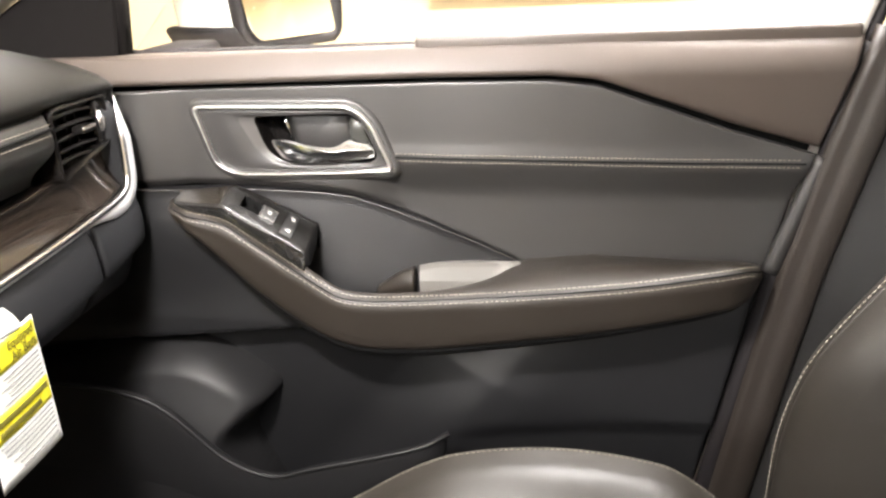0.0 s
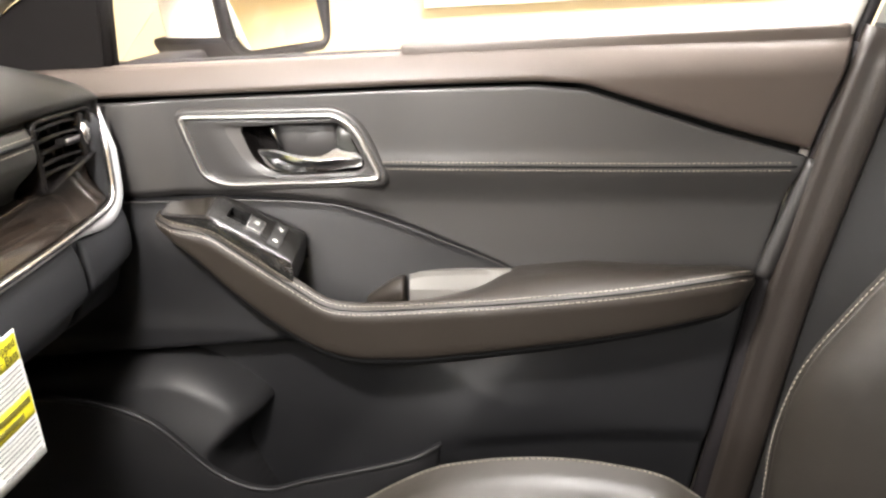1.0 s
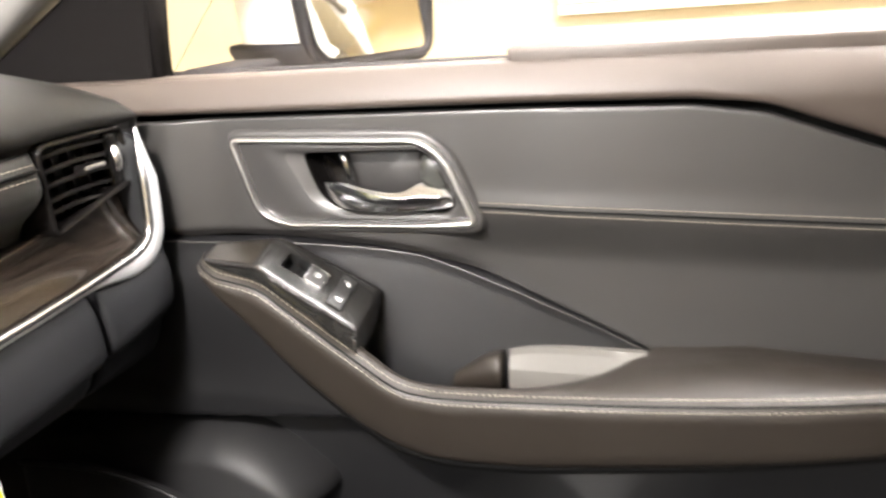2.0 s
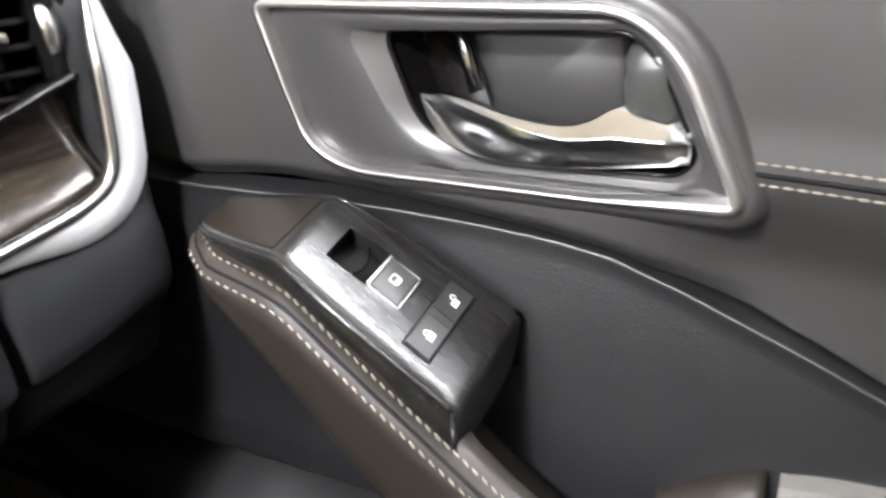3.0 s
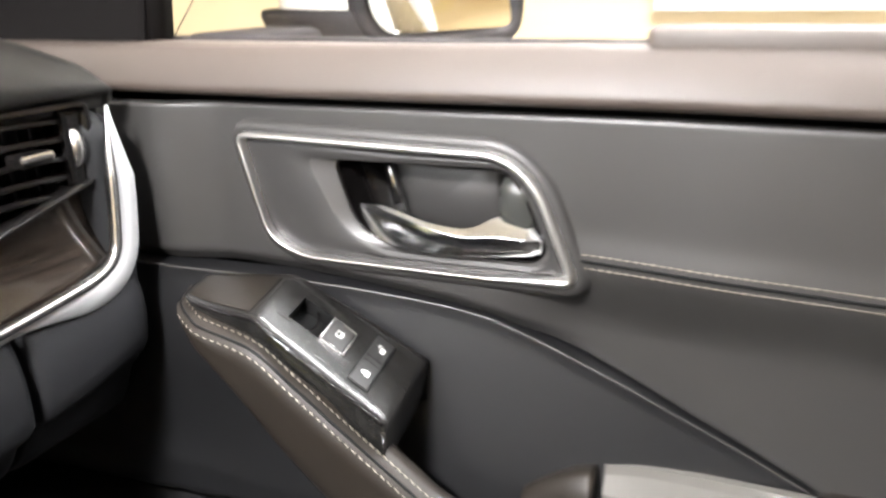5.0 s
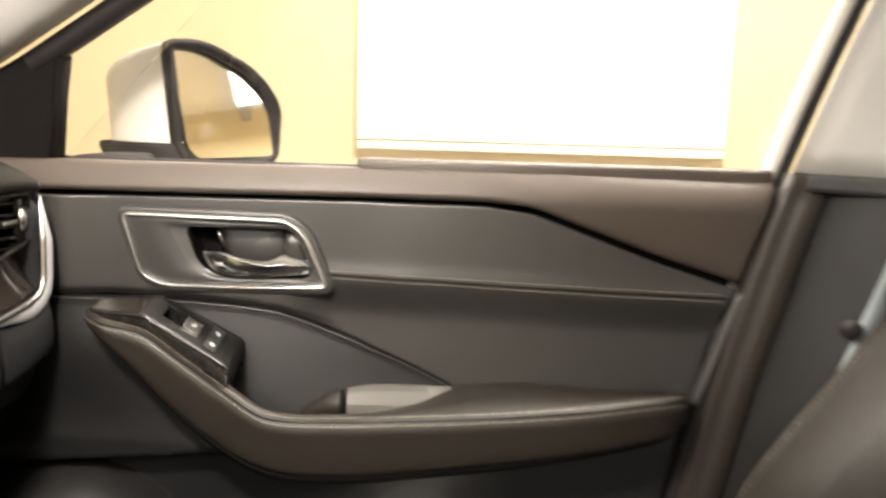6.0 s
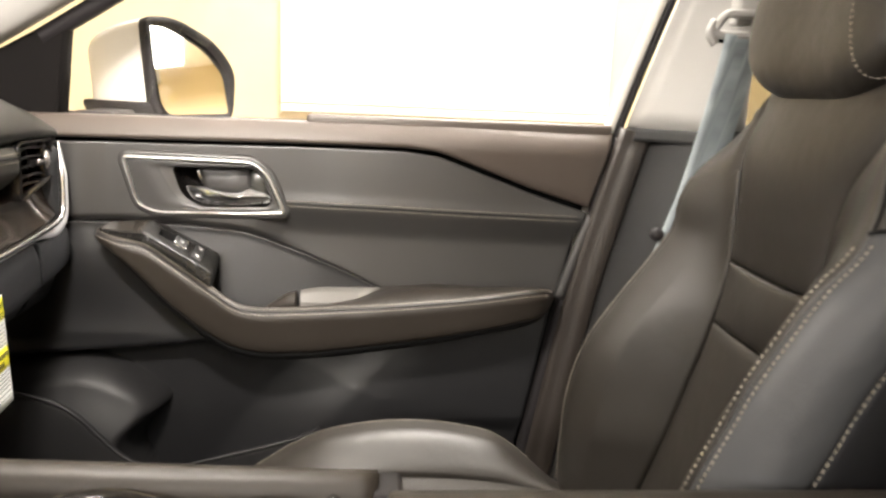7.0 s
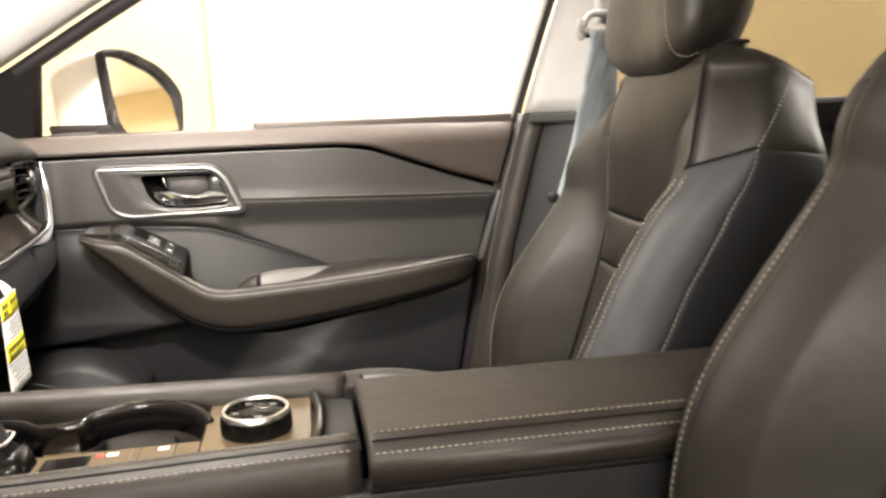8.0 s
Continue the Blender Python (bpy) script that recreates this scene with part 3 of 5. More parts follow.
# dark lining of the hollow below the crease
def pocket_lining(u, v):
    x = 0.09 + 0.5 * u
    crease = on(x, [(0.10, 0.722), (0.232, 0.731), (0.411, 0.747), (0.60, 0.765), (0.75, 0.775)])
    z = crease - 0.016 + (0.47 - crease) * v
    end = on(z, [(0.44, 0.475), (0.604, 0.590), (0.70, 0.672), (0.80, 0.755)]) - 0.046
    return 0.09 + (end - 0.09) * u, 0.9740, z


soft("pocket_lining", pocket_lining, (0, -1, 0), M_LOWER, door, "dark lining of the pocket hollow", nu=40, nv=24, ru=0.02, rv=0.02, sink=0.001, back=0.004)

# speaker pod and map pocket
def line_at(line, x):
    return float(np.interp(x, line[:, 0], line[:, 1]))


RIM_ALL = smooth_line([(0.06, 0.862, 0.690), (0.15, 0.861, 0.694), (0.229, 0.860, 0.682), (0.275, 0.860, 0.658), (0.337, 0.860, 0.596), (0.392, 0.860, 0.574),
                       (0.450, 0.861, 0.588), (0.569, 0.866, 0.617), (0.61, 0.885, 0.628)], 90)


def along(line, t):
    k = t * (len(line) - 1)
    i = min(len(line) - 2, int(k))
    return line[i] + (line[i + 1] - line[i]) * (k - i)


POD_TOP = [(-0.10, 0.676), (0.02, 0.692), (0.14, 0.708), (0.242, 0.724), (0.292, 0.720), (0.336, 0.700), (0.375, 0.670), (0.40, 0.652), (0.44, 0.63)]
POD_END = [(0.43, 0.400), (0.50, 0.378), (0.554, 0.356), (0.585, 0.346), (0.612, 0.352), (0.636, 0.376), (0.66, 0.402), (0.76, 0.46)]  # z, x
POD_TOP, POD_END = smooth_line(POD_TOP, 80), smooth_line(POD_END, 80)


def speaker_pod():
    """The bulge stands out of the door's hollow, rounded over its top and at its scooped rear end."""
    xs, zs = np.linspace(-0.08, 0.45, 120), np.linspace(0.43, 0.735, 90)
    verts, depth = [], []
    for x in xs:
        for z in zs:
            under = line_at(POD_TOP, x) - z
            before = line_at(POD_END, z) - x
            # the nearer of the two edges counts, blended where they meet
            mix = max(0.0, 0.035 - abs(under - before)) / 0.035
            reach = min(under, before) - mix * mix * 0.035 / 4
            a = min(1.0, max(0.0, reach / 0.036))
            k = math.sqrt(1 - (1 - a) ** 2)
            front = 0.902 - 0.036 * ease(under / 0.12)
            verts.append((x, 0.990 + (front - 0.990) * k, z))
            depth.append(k)
    n = len(zs)
    quads = [(i * n + j, (i + 1) * n + j, (i + 1) * n + j + 1, i * n + j + 1) for i in range(len(xs) - 1) for j in range(n - 1)]
    return raw("speaker_pod", verts, [q for q in quads if max(depth[c] for c in q) > 0], M_LOWER, door, "moulded speaker bulge")


speaker_pod()


def pocket_front(u, v):
    a = along(RIM_ALL, u)
    low = np.array((a[0] - 0.02, a[1] + 0.02, 0.43))
    p = a + (low - a) * v
    return p[0], p[1] - 0.006 * math.sin(math.pi * min(1, v * 1.5)), p[2]


pocket = soft("map_pocket", pocket_front, (0, -1, 0), M_LOWER, door, "hard plastic map pocket", nu=60, nv=16, ru=0.02, rv=0.04, sink=0.004, back=0.006)
sweep("rim_bead", RIM_ALL + np.array((0, 0.001, 0.0005)), circle(0.0032, 8), M_LOWER, pocket)

# rear edge strip, rubber seal
strip_line = [(rear_x(z) + 0.009, 0.948, z) for z in np.linspace(0.946, 0.815, 16)]
sweep("edge_strip", strip_line, [(-0.007, -0.004), (0.007, -0.006), (0.008, 0.006), (-0.008, 0.006)], M_PANEL, door, up=(0, 1, 0))
seal_line = [(rear_x(z) + 0.019 - 0.008 * ease((z - 0.93) / 0.06), 0.957, z) for z in np.linspace(0.46, 1.06, 40)]
sweep("door_seal", seal_line, circle(0.012, 10), M_BLACK, door, "black rubber door seal", up=(0, 1, 0))


# inner handle: frame, bright outline, cup and lever
bezel = rings("handle_surround", [wall_ring(inset(outline, -0.0095), 0.9485), wall_ring(inset(outline, -0.006), 0.9425), wall_ring(inset(outline, -0.001), 0.9415), wall_ring(inset(outline, 0.002), 0.9435)],
              M_PANEL, door, "moulded surround of the inner handle")
width = np.array([0.0028 if p[0] > 0.52 else 0.0021 if p[1] > 0.99 else 0.0009 for p in outline])
width = np.convolve(np.r_[width[-8:], width, width[:8]], np.ones(17) / 17, "valid")
chrome = []
for k, (d, y) in enumerate(((-0.25, 0.9440), (0.0, 0.9395), (0.35, 0.9375), (1.2, 0.9375), (1.7, 0.9392), (2.0, 0.9450))):
    moved = np.stack([inset(outline, float(w) * d)[i] for i, w in enumerate(width)])
    chrome.append(wall_ring(moved, y))
rings("chrome_outline", chrome, M_SATIN, bezel, "satin chrome outline")
CUP = [(0.374, 1.0015), (0.512, 1.0035), (0.524, 0.990), (0.5405, 0.950), (0.530, 0.9415), (0.424, 0.9405), (0.398, 0.954)]
CUP_IN = [(0.394, 1.0000), (0.508, 1.0000), (0.519, 0.988), (0.5345, 0.953), (0.527, 0.9450), (0.432, 0.9445), (0.408, 0.958)]
cup_out = rounded(CUP, [0.012, 0.018, 0.012, 0.010, 0.010, 0.022, 0.022], 200)
cup_in = rounded(CUP_IN, [0.010, 0.016, 0.012, 0.008, 0.008, 0.020, 0.020], 200)
field = inset(outline, 0.0016)


def on_rays(line, middle=(0.455, 0.973)):
    """The outline with its points on evenly spread rays from one middle, so that outlines of several sizes match."""
    c = np.array(middle)
    ang = np.arctan2(line[:, 1] - c[1], line[:, 0] - c[0])
    far = np.linalg.norm(line - c, axis=1)
    order = np.argsort(ang)
    want = np.linspace(-math.pi, math.pi, 320, endpoint=False)
    r = np.interp(want, ang[order], far[order], period=2 * math.pi)
    return c + np.stack([np.cos(want) * r, np.sin(want) * r], 1)


rim_in = on_rays(inset(outline, 0.0050))
field, cup_out, cup_in = on_rays(field), on_rays(cup_out), on_rays(cup_in)
rings("handle_field", [wall_ring(field, 0.9443), wall_ring(rim_in, 0.9441), wall_ring(rim_in * 0.8 + cup_out * 0.2, 0.9437), wall_ring(field * 0.5 + cup_out * 0.5, 0.9435), wall_ring(cup_out, 0.9440), wall_ring(inset(cup_out, 0.002), 0.9450)], M_FIELD, bezel, "satin grey field round the cup")
rings("cup", [wall_ring(inset(cup_out, 0.001), 0.9445), wall_ring(cup_out * 0.4 + cup_in * 0.6, 0.9475), wall_ring(cup_in, 0.9490)], M_BEZEL, bezel, "hollow grey shoulder of the cup")
rings("cup_edge", [wall_ring(inset(cup_in, -0.0012), 0.9490), wall_ring(inset(cup_in, -0.0006), 0.9476), wall_ring(inset(cup_in, 0.0006), 0.9476), wall_ring(inset(cup_in, 0.0010), 0.9495)], M_GLOSS, bezel, "fine gloss lip")
rings("cup_well", [wall_ring(cup_in, 0.9490), wall_ring(inset(cup_in, 0.003), 0.966), wall_ring(inset(cup_in, 0.005), 0.976)], M_GLOSS, bezel, "dark hollow behind the lever", cap_last=True)
back_plate = rounded([(0.424, 1.001), (0.500, 1.001), (0.503, 0.944), (0.440, 0.944)], [0.006, 0.006, 0.004, 0.012], 60)
rings("cup_back", [wall_ring(back_plate, 0.974), wall_ring(back_plate, 0.9690), wall_ring(inset(back_plate, 0.003), 0.9665)], M_FIELD, bezel, "grey back of the cup", cap_last=True)


def lever_mesh():
    """The pull lever: a thin curved blade that widens into a square paddle."""
    top = smooth_line([(0.4155, 0.9735), (0.426, 0.9742), (0.440, 0.9722), (0.462, 0.9670), (0.482, 0.9645), (0.493, 0.9665), (0.503, 0.9715), (0.515, 0.9718), (0.5325, 0.9705)], 40)
    low = smooth_line([(0.4150, 0.9715), (0.4190, 0.9620), (0.428, 0.9530), (0.444, 0.9485), (0.470, 0.9475), (0.490, 0.9480), (0.505, 0.9490), (0.518, 0.9500), (0.5320, 0.9510)], 40)
    share = smooth_line([(0.0, 0.08), (0.2, 0.09), (0.4, 0.13), (0.62, 0.28), (0.75, 0.44), (1.0, 0.56)], 40)
    loops = []
    for i in range(40):
        (xt, zt), (xl, zl) = top[i], low[i]
        f = i / 39
        y = 0.9420 - 0.0065 * math.sin(math.pi * min(1, f * 1.05)) + 0.0025 * (f > 0.97)
        h = zt - zl
        zr = zt - h * float(np.interp(f, share[:, 0], share[:, 1]))
        xr = xt + (xl - xt) * (zt - zr) / max(1e-6, h)
        up, down = (zt - zr) * 0.95, (zr - zl) * 0.06
        loops.append(np.array([(xt, y + up + 0.0040, zt - 0.25 * h), (xt, y + up + 0.0030, zt), (xt, y + up + 0.0008, zt + 0.0002), (xt, y + up, zt - 0.0005),
                               (xr, y + 0.10 * up, zr + 0.10 * (zt - zr)), (xr, y, zr + 0.0001), (xr, y, zr - 0.0001), (xr, y + 0.08 * down, zr - 0.08 * (zr - zl)),
                               (xl, y + down, zl + 0.0006), (xl, y + down + 0.0010, zl), (xl, y + down + 0.0080, zl + 0.0005)]))
    return rings("pull_lever", loops, M_LEVER, bezel, "satin chrome pull lever", cap_first=True, cap_last=True)


lever_mesh()
knuckle = rounded([(0.5040, 0.9965), (0.5240, 0.9965), (0.5300, 0.954), (0.5015, 0.954)], [0.008, 0.008, 0.002, 0.002], 48)
def shrunk(line, k):
    return line.mean(0) + (line - line.mean(0)) * k


rings("lever_knuckle", [wall_ring(shrunk(knuckle, k), y) for k, y in ((1.0, 0.968), (1.0, 0.956), (0.94, 0.9515), (0.80, 0.9485), (0.55, 0.9470), (0.25, 0.9465))], M_KNUCKLE, bezel, "rounded dark hinge of the lever", cap_last=True)
sweep("lever_strut", [(0.4245, 0.962, 0.9980), (0.4275, 0.960, 0.9925), (0.4360, 0.954, 0.9720)], [(-0.0026, -0.0010), (0.0026, -0.0022), (0.0032, 0.0), (0.0026, 0.0022), (-0.0026, 0.0022)], M_STEEL, bezel, "thin bright strut", up=(0, 1, 0))


# armrest
TOP = [(0.300, 0.913), (0.317, 0.911), (0.334, 0.907), (0.373, 0.899), (0.400, 0.881), (0.432, 0.858), (0.465, 0.835), (0.493, 0.8165), (0.519, 0.811), (0.56, 0.811), (0.683, 0.818), (0.803, 0.828), (0.90, 0.838), (0.935, 0.838), (0.955, 0.829)]
LOW = [(0.300, 0.903), (0.312, 0.894), (0.330, 0.882), (0.360, 0.851), (0.392, 0.814), (0.425, 0.784), (0.460, 0.758), (0.490, 0.742), (0.522, 0.734), (0.56, 0.7335), (0.615, 0.737), (0.745, 0.755), (0.82, 0.768), (0.89, 0.781), (0.935, 0.794), (0.955, 0.820)]
FACE = [(0.300, 0.897), (0.310, 0.884), (0.325, 0.874), (0.345, 0.869), (0.46, 0.866), (0.60, 0.865), (0.80, 0.868), (0.90, 0.879), (0.935, 0.893), (0.955, 0.915)]
BACK = [(0.30, 0.917), (0.37, 0.93), (0.46, 0.893), (0.50, 0.891), (0.58, 0.891), (0.61, 0.896), (0.64, 0.908), (0.67, 0.928), (0.69, 0.946), (0.702, 0.9585), (0.955, 0.9585)]  # how far the top goes back
TOP_S, LOW_S, FACE_S = (smooth_line(k, 140) for k in (TOP, LOW, FACE))


def under_at(x):
    """The height of the underside below the leather, coloured black for its shade."""
    return on(x, [(0.30, 0.0005), (0.33, 0.008), (0.40, 0.019), (0.52, 0.021), (0.75, 0.018), (0.90, 0.014), (0.94, 0.008), (0.955, 0.0005)])


def arm_section(x):
    zt, yf = line_at(TOP_S, x), line_at(FACE_S, x)
    zl = line_at(LOW_S, x) + under_at(x) * 0.62
    yb = max(yf + 0.012, on(x, BACK))
    h = zt - zl
    crown = 0.004 * ease((x - 0.69) / 0.05)
    inner = [(0.967, zl + 0.3 * h), (0.967, zt - 0.5 * h)] if x > 0.70 else [(0.955, zl + 0.3 * h), (yb + 0.001, zt - 0.55 * h)]
    rise = on(x, [(0.66, 0.0), (0.70, 0.008), (0.776, 0.007), (0.87, -0.008), (0.955, -0.020)])
    pts = [(0.955, zl + 0.12 * h), *inner[:1], *inner[1:], (yb, zt - 0.004 + rise), (yb - 0.004, zt + 0.001 + rise), ((yb + yf) / 2, zt + 0.003 + crown + rise * 0.5),
           (yf + 0.015, zt + 0.0025), (yf + 0.008, zt + 0.0002), (yf + 0.003, zt - 0.004), (yf, zt - min(0.012, 0.3 * h)),
           (yf + 0.0005, zt - 0.40 * h), (yf + 0.0012, zl + 0.25 * h), (yf + 0.0035, zl + 0.07 * h), (yf + 0.010, zl), (min(0.945, yf + 0.055), zl + 0.002)]
    loop = rounded(pts, 0.006, 72)
    return np.stack([np.full(72, x), loop[:, 0], loop[:, 1]], 1)


xs = np.r_[np.linspace(0.3025, 0.335, 10), np.linspace(0.34, 0.90, 84), np.linspace(0.905, 0.953, 14)]
arm_loops = [arm_section(x) for x in xs]
armrest = rings("armrest", arm_loops, M_ARM, door, "dark leather armrest with twin pale seams", cap_first=True, cap_last=True)


def arm_skin(x, dy, dz, lift):
    """The point of the armrest's skin nearest to the given offset from its crest."""
    loop = arm_section(x)[:, 1:]
    want = np.array((line_at(FACE_S, x) + dy, line_at(TOP_S, x) + dz))
    i = int(np.argmin(np.linalg.norm(loop - want, axis=1)))
    a, b = loop[i - 1], loop[(i + 1) % len(loop)]
    t = (b - a) / np.linalg.norm(b - a)
    k = np.clip(np.dot(want - loop[i], t), -0.5 * np.linalg.norm(b - a), 0.5 * np.linalg.norm(b - a))
    n = np.array((-t[1], t[0]))
    if np.dot(n, loop[i] - loop.mean(0)) < 0:
        n = -n
    p = loop[i] + t * k + n * lift
    return (x, p[0], p[1])


up_row = [arm_skin(x, 0.0098, 0.0010, 0.0003) for x in np.linspace(0.308, 0.948, 150)]
low_row = [arm_skin(x, 0.0014, -0.0056, 0.0003) for x in np.linspace(0.310, 0.945, 150)]
stitches(up_row, armrest, length=0.0042, gap=0.0011, r=0.00052, slant=0.0015)
stitches(low_row, armrest, length=0.0044, gap=0.0012, r=0.00040, slant=0.0015)
sweep("seam_groove", [arm_skin(x, 0.0048, -0.0022, 0.0) for x in np.linspace(0.306, 0.950, 150)], circle(0.0010, 6), M_VOID, armrest, "dark seam between the rows")


# the underside below the leather, its shade painted in as black
loops = []
for x in np.linspace(0.308, 0.948, 90):
    zl, yf, h = line_at(LOW_S, x), line_at(FACE_S, x), under_at(x)
    pts = [(0.944, zl + h), (yf + 0.0065, zl + h), (yf + 0.0080, zl + 0.55 * h), (yf + 0.013, zl + 0.18 * h), (yf + 0.022, zl), (0.944, zl)]
    loops.append(np.array([(x, y, z) for y, z in pts]))
rings("underside", loops, M_VOID, armrest, "armrest underside, black for the shade below it", cap_first=True, cap_last=True)


# switch panel on the armrest
def plate_z(x, y):
    fall = 0.60 * max(0.0, x - 0.373)
    if 0.369 < x < 0.377:
        fall = 0.60 * (x - 0.369) ** 2 / 0.016
    return 0.9205 - fall + 0.23 * (y - 0.905)


NEAR = [(0.309, 0.896), (0.318, 0.888), (0.335, 0.8835), (0.374, 0.8790), (0.40, 0.8775), (0.461, 0.8765)]
FAR = [(0.309, 0.913), (0.318, 0.916), (0.345, 0.922), (0.373, 0.927), (0.388, 0.9295), (0.413, 0.933), (0.461, 0.937)]


NEAR_S, FAR_S = smooth_line(NEAR, 80), smooth_line(FAR, 80)


def switch_panel():
    xs = sorted(set(list(np.round(np.linspace(0.309, 0.33, 10), 5)) + list(np.round(np.linspace(0.334, 0.461, 34), 5)) + [0.386, 0.408, 0.4595]))
    fs = [0, 0.015, 0.04, 0.12, 0.25, 0.36, 0.46, 0.56, 0.66, 0.75, 0.85, 0.96, 0.985, 1]
    verts, faces, hole = [], [], []
    for x in xs:
        n, f = line_at(NEAR_S, x), line_at(FAR_S, x)
        for k in fs:
            y = n + (f - n) * k
            edge = max(max(0, 1 - k / 0.04), max(0, 1 - (1 - k) / 0.04), max(0, 1 - (0.461 - x) / 0.004), max(0, 1 - (x - 0.309) / 0.006))
            verts.append((x, y, plate_z(x, y) - 0.0022 * edge * edge))
    m = len(fs)
    for i in range(len(xs) - 1):
        for j in range(m - 1):
            mid = (xs[i] + xs[i + 1]) / 2
            if 0.386 < mid < 0.408 and 0.36 <= fs[j] < 0.75:
                continue
            faces.append((i * m + j, (i + 1) * m + j, (i + 1) * m + j + 1, i * m + j + 1))
    rim = [(i, 0) for i in range(len(xs))] + [(len(xs) - 1, j) for j in range(1, m)] + [(i, m - 1) for i in range(len(xs) - 2, -1, -1)] + [(0, j) for j in range(m - 2, 0, -1)]
    base = len(verts)
    for i, j in rim:
        x, y, z = verts[i * m + j]
        verts.append((x - 0.004 * (i == len(xs) - 1), y, z - 0.012 - 0.016 * ease((x - 0.42) / 0.04)))
    for k in range(len(rim)):
        (i, j), (i2, j2) = rim[k], rim[(k + 1) % len(rim)]
        faces.append((i * m + j, i2 * m + j2, base + (k + 1) % len(rim), base + k))
    return raw("switch_panel", verts, faces, M_PLATE, door, "gloss black switch panel", smooth=True)


panel_sw = switch_panel()


def plate_edge(line, x0, x1, name, radius, mat, label):
    pts = [(x, line_at(line, x), plate_z(x, line_at(line, x)) - 0.0012) for x in np.linspace(x0, x1, 60)]
    sweep(name, pts, circle(radius, 8), mat, panel_sw, label)


plate_edge(NEAR_S, 0.313, 0.459, "near_bead", 0.0014, M_PIANO, "gloss black bead along the plate")
plate_edge(FAR_S, 0.313, 0.459, "far_bead", 0.0012, M_PIANO, "gloss black bead along the plate")


def on_plate(x, y, up=0.0):
    n = Vector((0.60, -0.23, 1)).normalized()
    return Vector((x, y, plate_z(x, y))) + n * up


def plate_block(name, x0, x1, y0, y1, lo, hi, mat, parent, label="", bevel=0.0008, tilt=0.0):
    """A block that stands on the sloping switch panel."""
    ex, ey = Vector((1, 0, -0.60)).normalized(), Vector((0, 1, 0.23)).normalized()
    ez = ex.cross(ey)
    c = on_plate((x0 + x1) / 2, (y0 + y1) / 2)
    a, b = (x1 - x0) / 2 * math.sqrt(1.36), (y1 - y0) / 2
    bm = bmesh.new()
    bmesh.ops.create_cube(bm, size=1.0)
    for v in bm.verts:
        v.co = Vector((v.co.x * 2 * a, v.co.y * 2 * b, lo + (v.co.z + 0.5) * (hi - lo) + (tilt * v.co.x if v.co.z > 0 else 0)))
    if bevel:
        bmesh.ops.bevel(bm, geom=list(bm.edges), offset=bevel, segments=2, affect="EDGES", profile=0.5)
    for v in bm.verts:
        v.co = c + ex * v.co.x + ey * v.co.y + ez * v.co.z
    return part(name, bm, mat, parent, label)


def inlay():
    """The brown face on the level front of the switch panel."""
    xs, fs = np.linspace(0.3165, 0.3665, 12), np.linspace(0.10, 0.90, 8)
    verts, faces = [], []
    for x in xs:
        n, f = line_at(NEAR_S, x), line_at(FAR_S, x)
        for k in fs:
            y = n + (f - n) * k
            verts.append((x, y, plate_z(x, y) + 0.0006))
    m = len(fs)
    faces = [(i * m + j, (i + 1) * m + j, (i + 1) * m + j + 1, i * m + j + 1) for i in range(len(xs) - 1) for j in range(m - 1)]
    rim = [i * m for i in range(len(xs))] + [(len(xs) - 1) * m + j for j in range(1, m)] + [i * m + m - 1 for i in range(len(xs) - 2, -1, -1)] + list(range(m - 2, 0, -1))
    base = len(verts)
    verts += [(verts[i][0], verts[i][1], verts[i][2] - 0.0016) for i in rim]
    faces += [(rim[k], rim[(k + 1) % len(rim)], base + (k + 1) % len(rim), base + k) for k in range(len(rim))]
    return raw("front_inlay", verts, faces, M_INLAY, panel_sw, "glossy brown front inlay", smooth=False)


inlay()
well = [(0.386, 0.8965), (0.408, 0.8965), (0.408, 0.9175), (0.386, 0.9175)]
top_loop = np.array([on_plate(x, y, 0.0) for x, y in well])
low_loop = np.array([on_plate(x, y, -0.011) for x, y in well])
rings("finger_well", [top_loop, low_loop], M_VOID, panel_sw, "dark finger hollow before the window switch", cap_last=True, smooth=False)
bow = [on_plate(0.3965 + 0.004 * math.sin(math.pi * t), 0.8975 + 0.019 * t, -0.004) for t in np.linspace(0, 1, 12)]
sweep("well_lip", bow, circle(0.0007, 6), M_GLOSS, panel_sw)
switch = plate_block("window_switch", 0.4075, 0.4215, 0.8970, 0.9165, -0.004, 0.0026, M_KEY, panel_sw, "dark grey window switch", bevel=0.0012, tilt=-0.0012)
plate_block("switch_edge", 0.4060, 0.4078, 0.8965, 0.9170, -0.004, 0.0030, M_CHROME, switch, "bright edge of the switch", bevel=0.0006)
plate_block("switch_edge", 0.4212, 0.4224, 0.8972, 0.9162, -0.001, 0.0016, M_CHROME, switch, "bright edge of the switch", bevel=0.0004)
for y in (0.8968, 0.9163):
    plate_block("switch_edge", 0.4072, 0.4218, y - 0.0004, y + 0.0004, -0.001, 0.0022, M_CHROME, switch, "bright edge of the switch", bevel=0.0003)
loop = rounded([(0.4124, 0.9046), (0.4124, 0.9092), (0.4164, 0.9092), (0.4164, 0.9056)], [0.0014, 0.0006, 0.0006, 0.0006], 24)
sweep("window_mark", [on_plate(x, y, 0.0031) for x, y in loop], circle(0.00032, 5), M_WHITE, switch, "small white window mark", closed=True)
plate_block("window_mark", 0.4146, 0.4160, 0.9052, 0.9088, 0.0024, 0.0030, M_WHITE, switch, "small white window mark", bevel=0)
plate_block("lock_frame", 0.4303, 0.4437, 0.8855, 0.9287, -0.001, 0.0005, M_VOID, panel_sw, "dark gap round the lock switch", bevel=0)
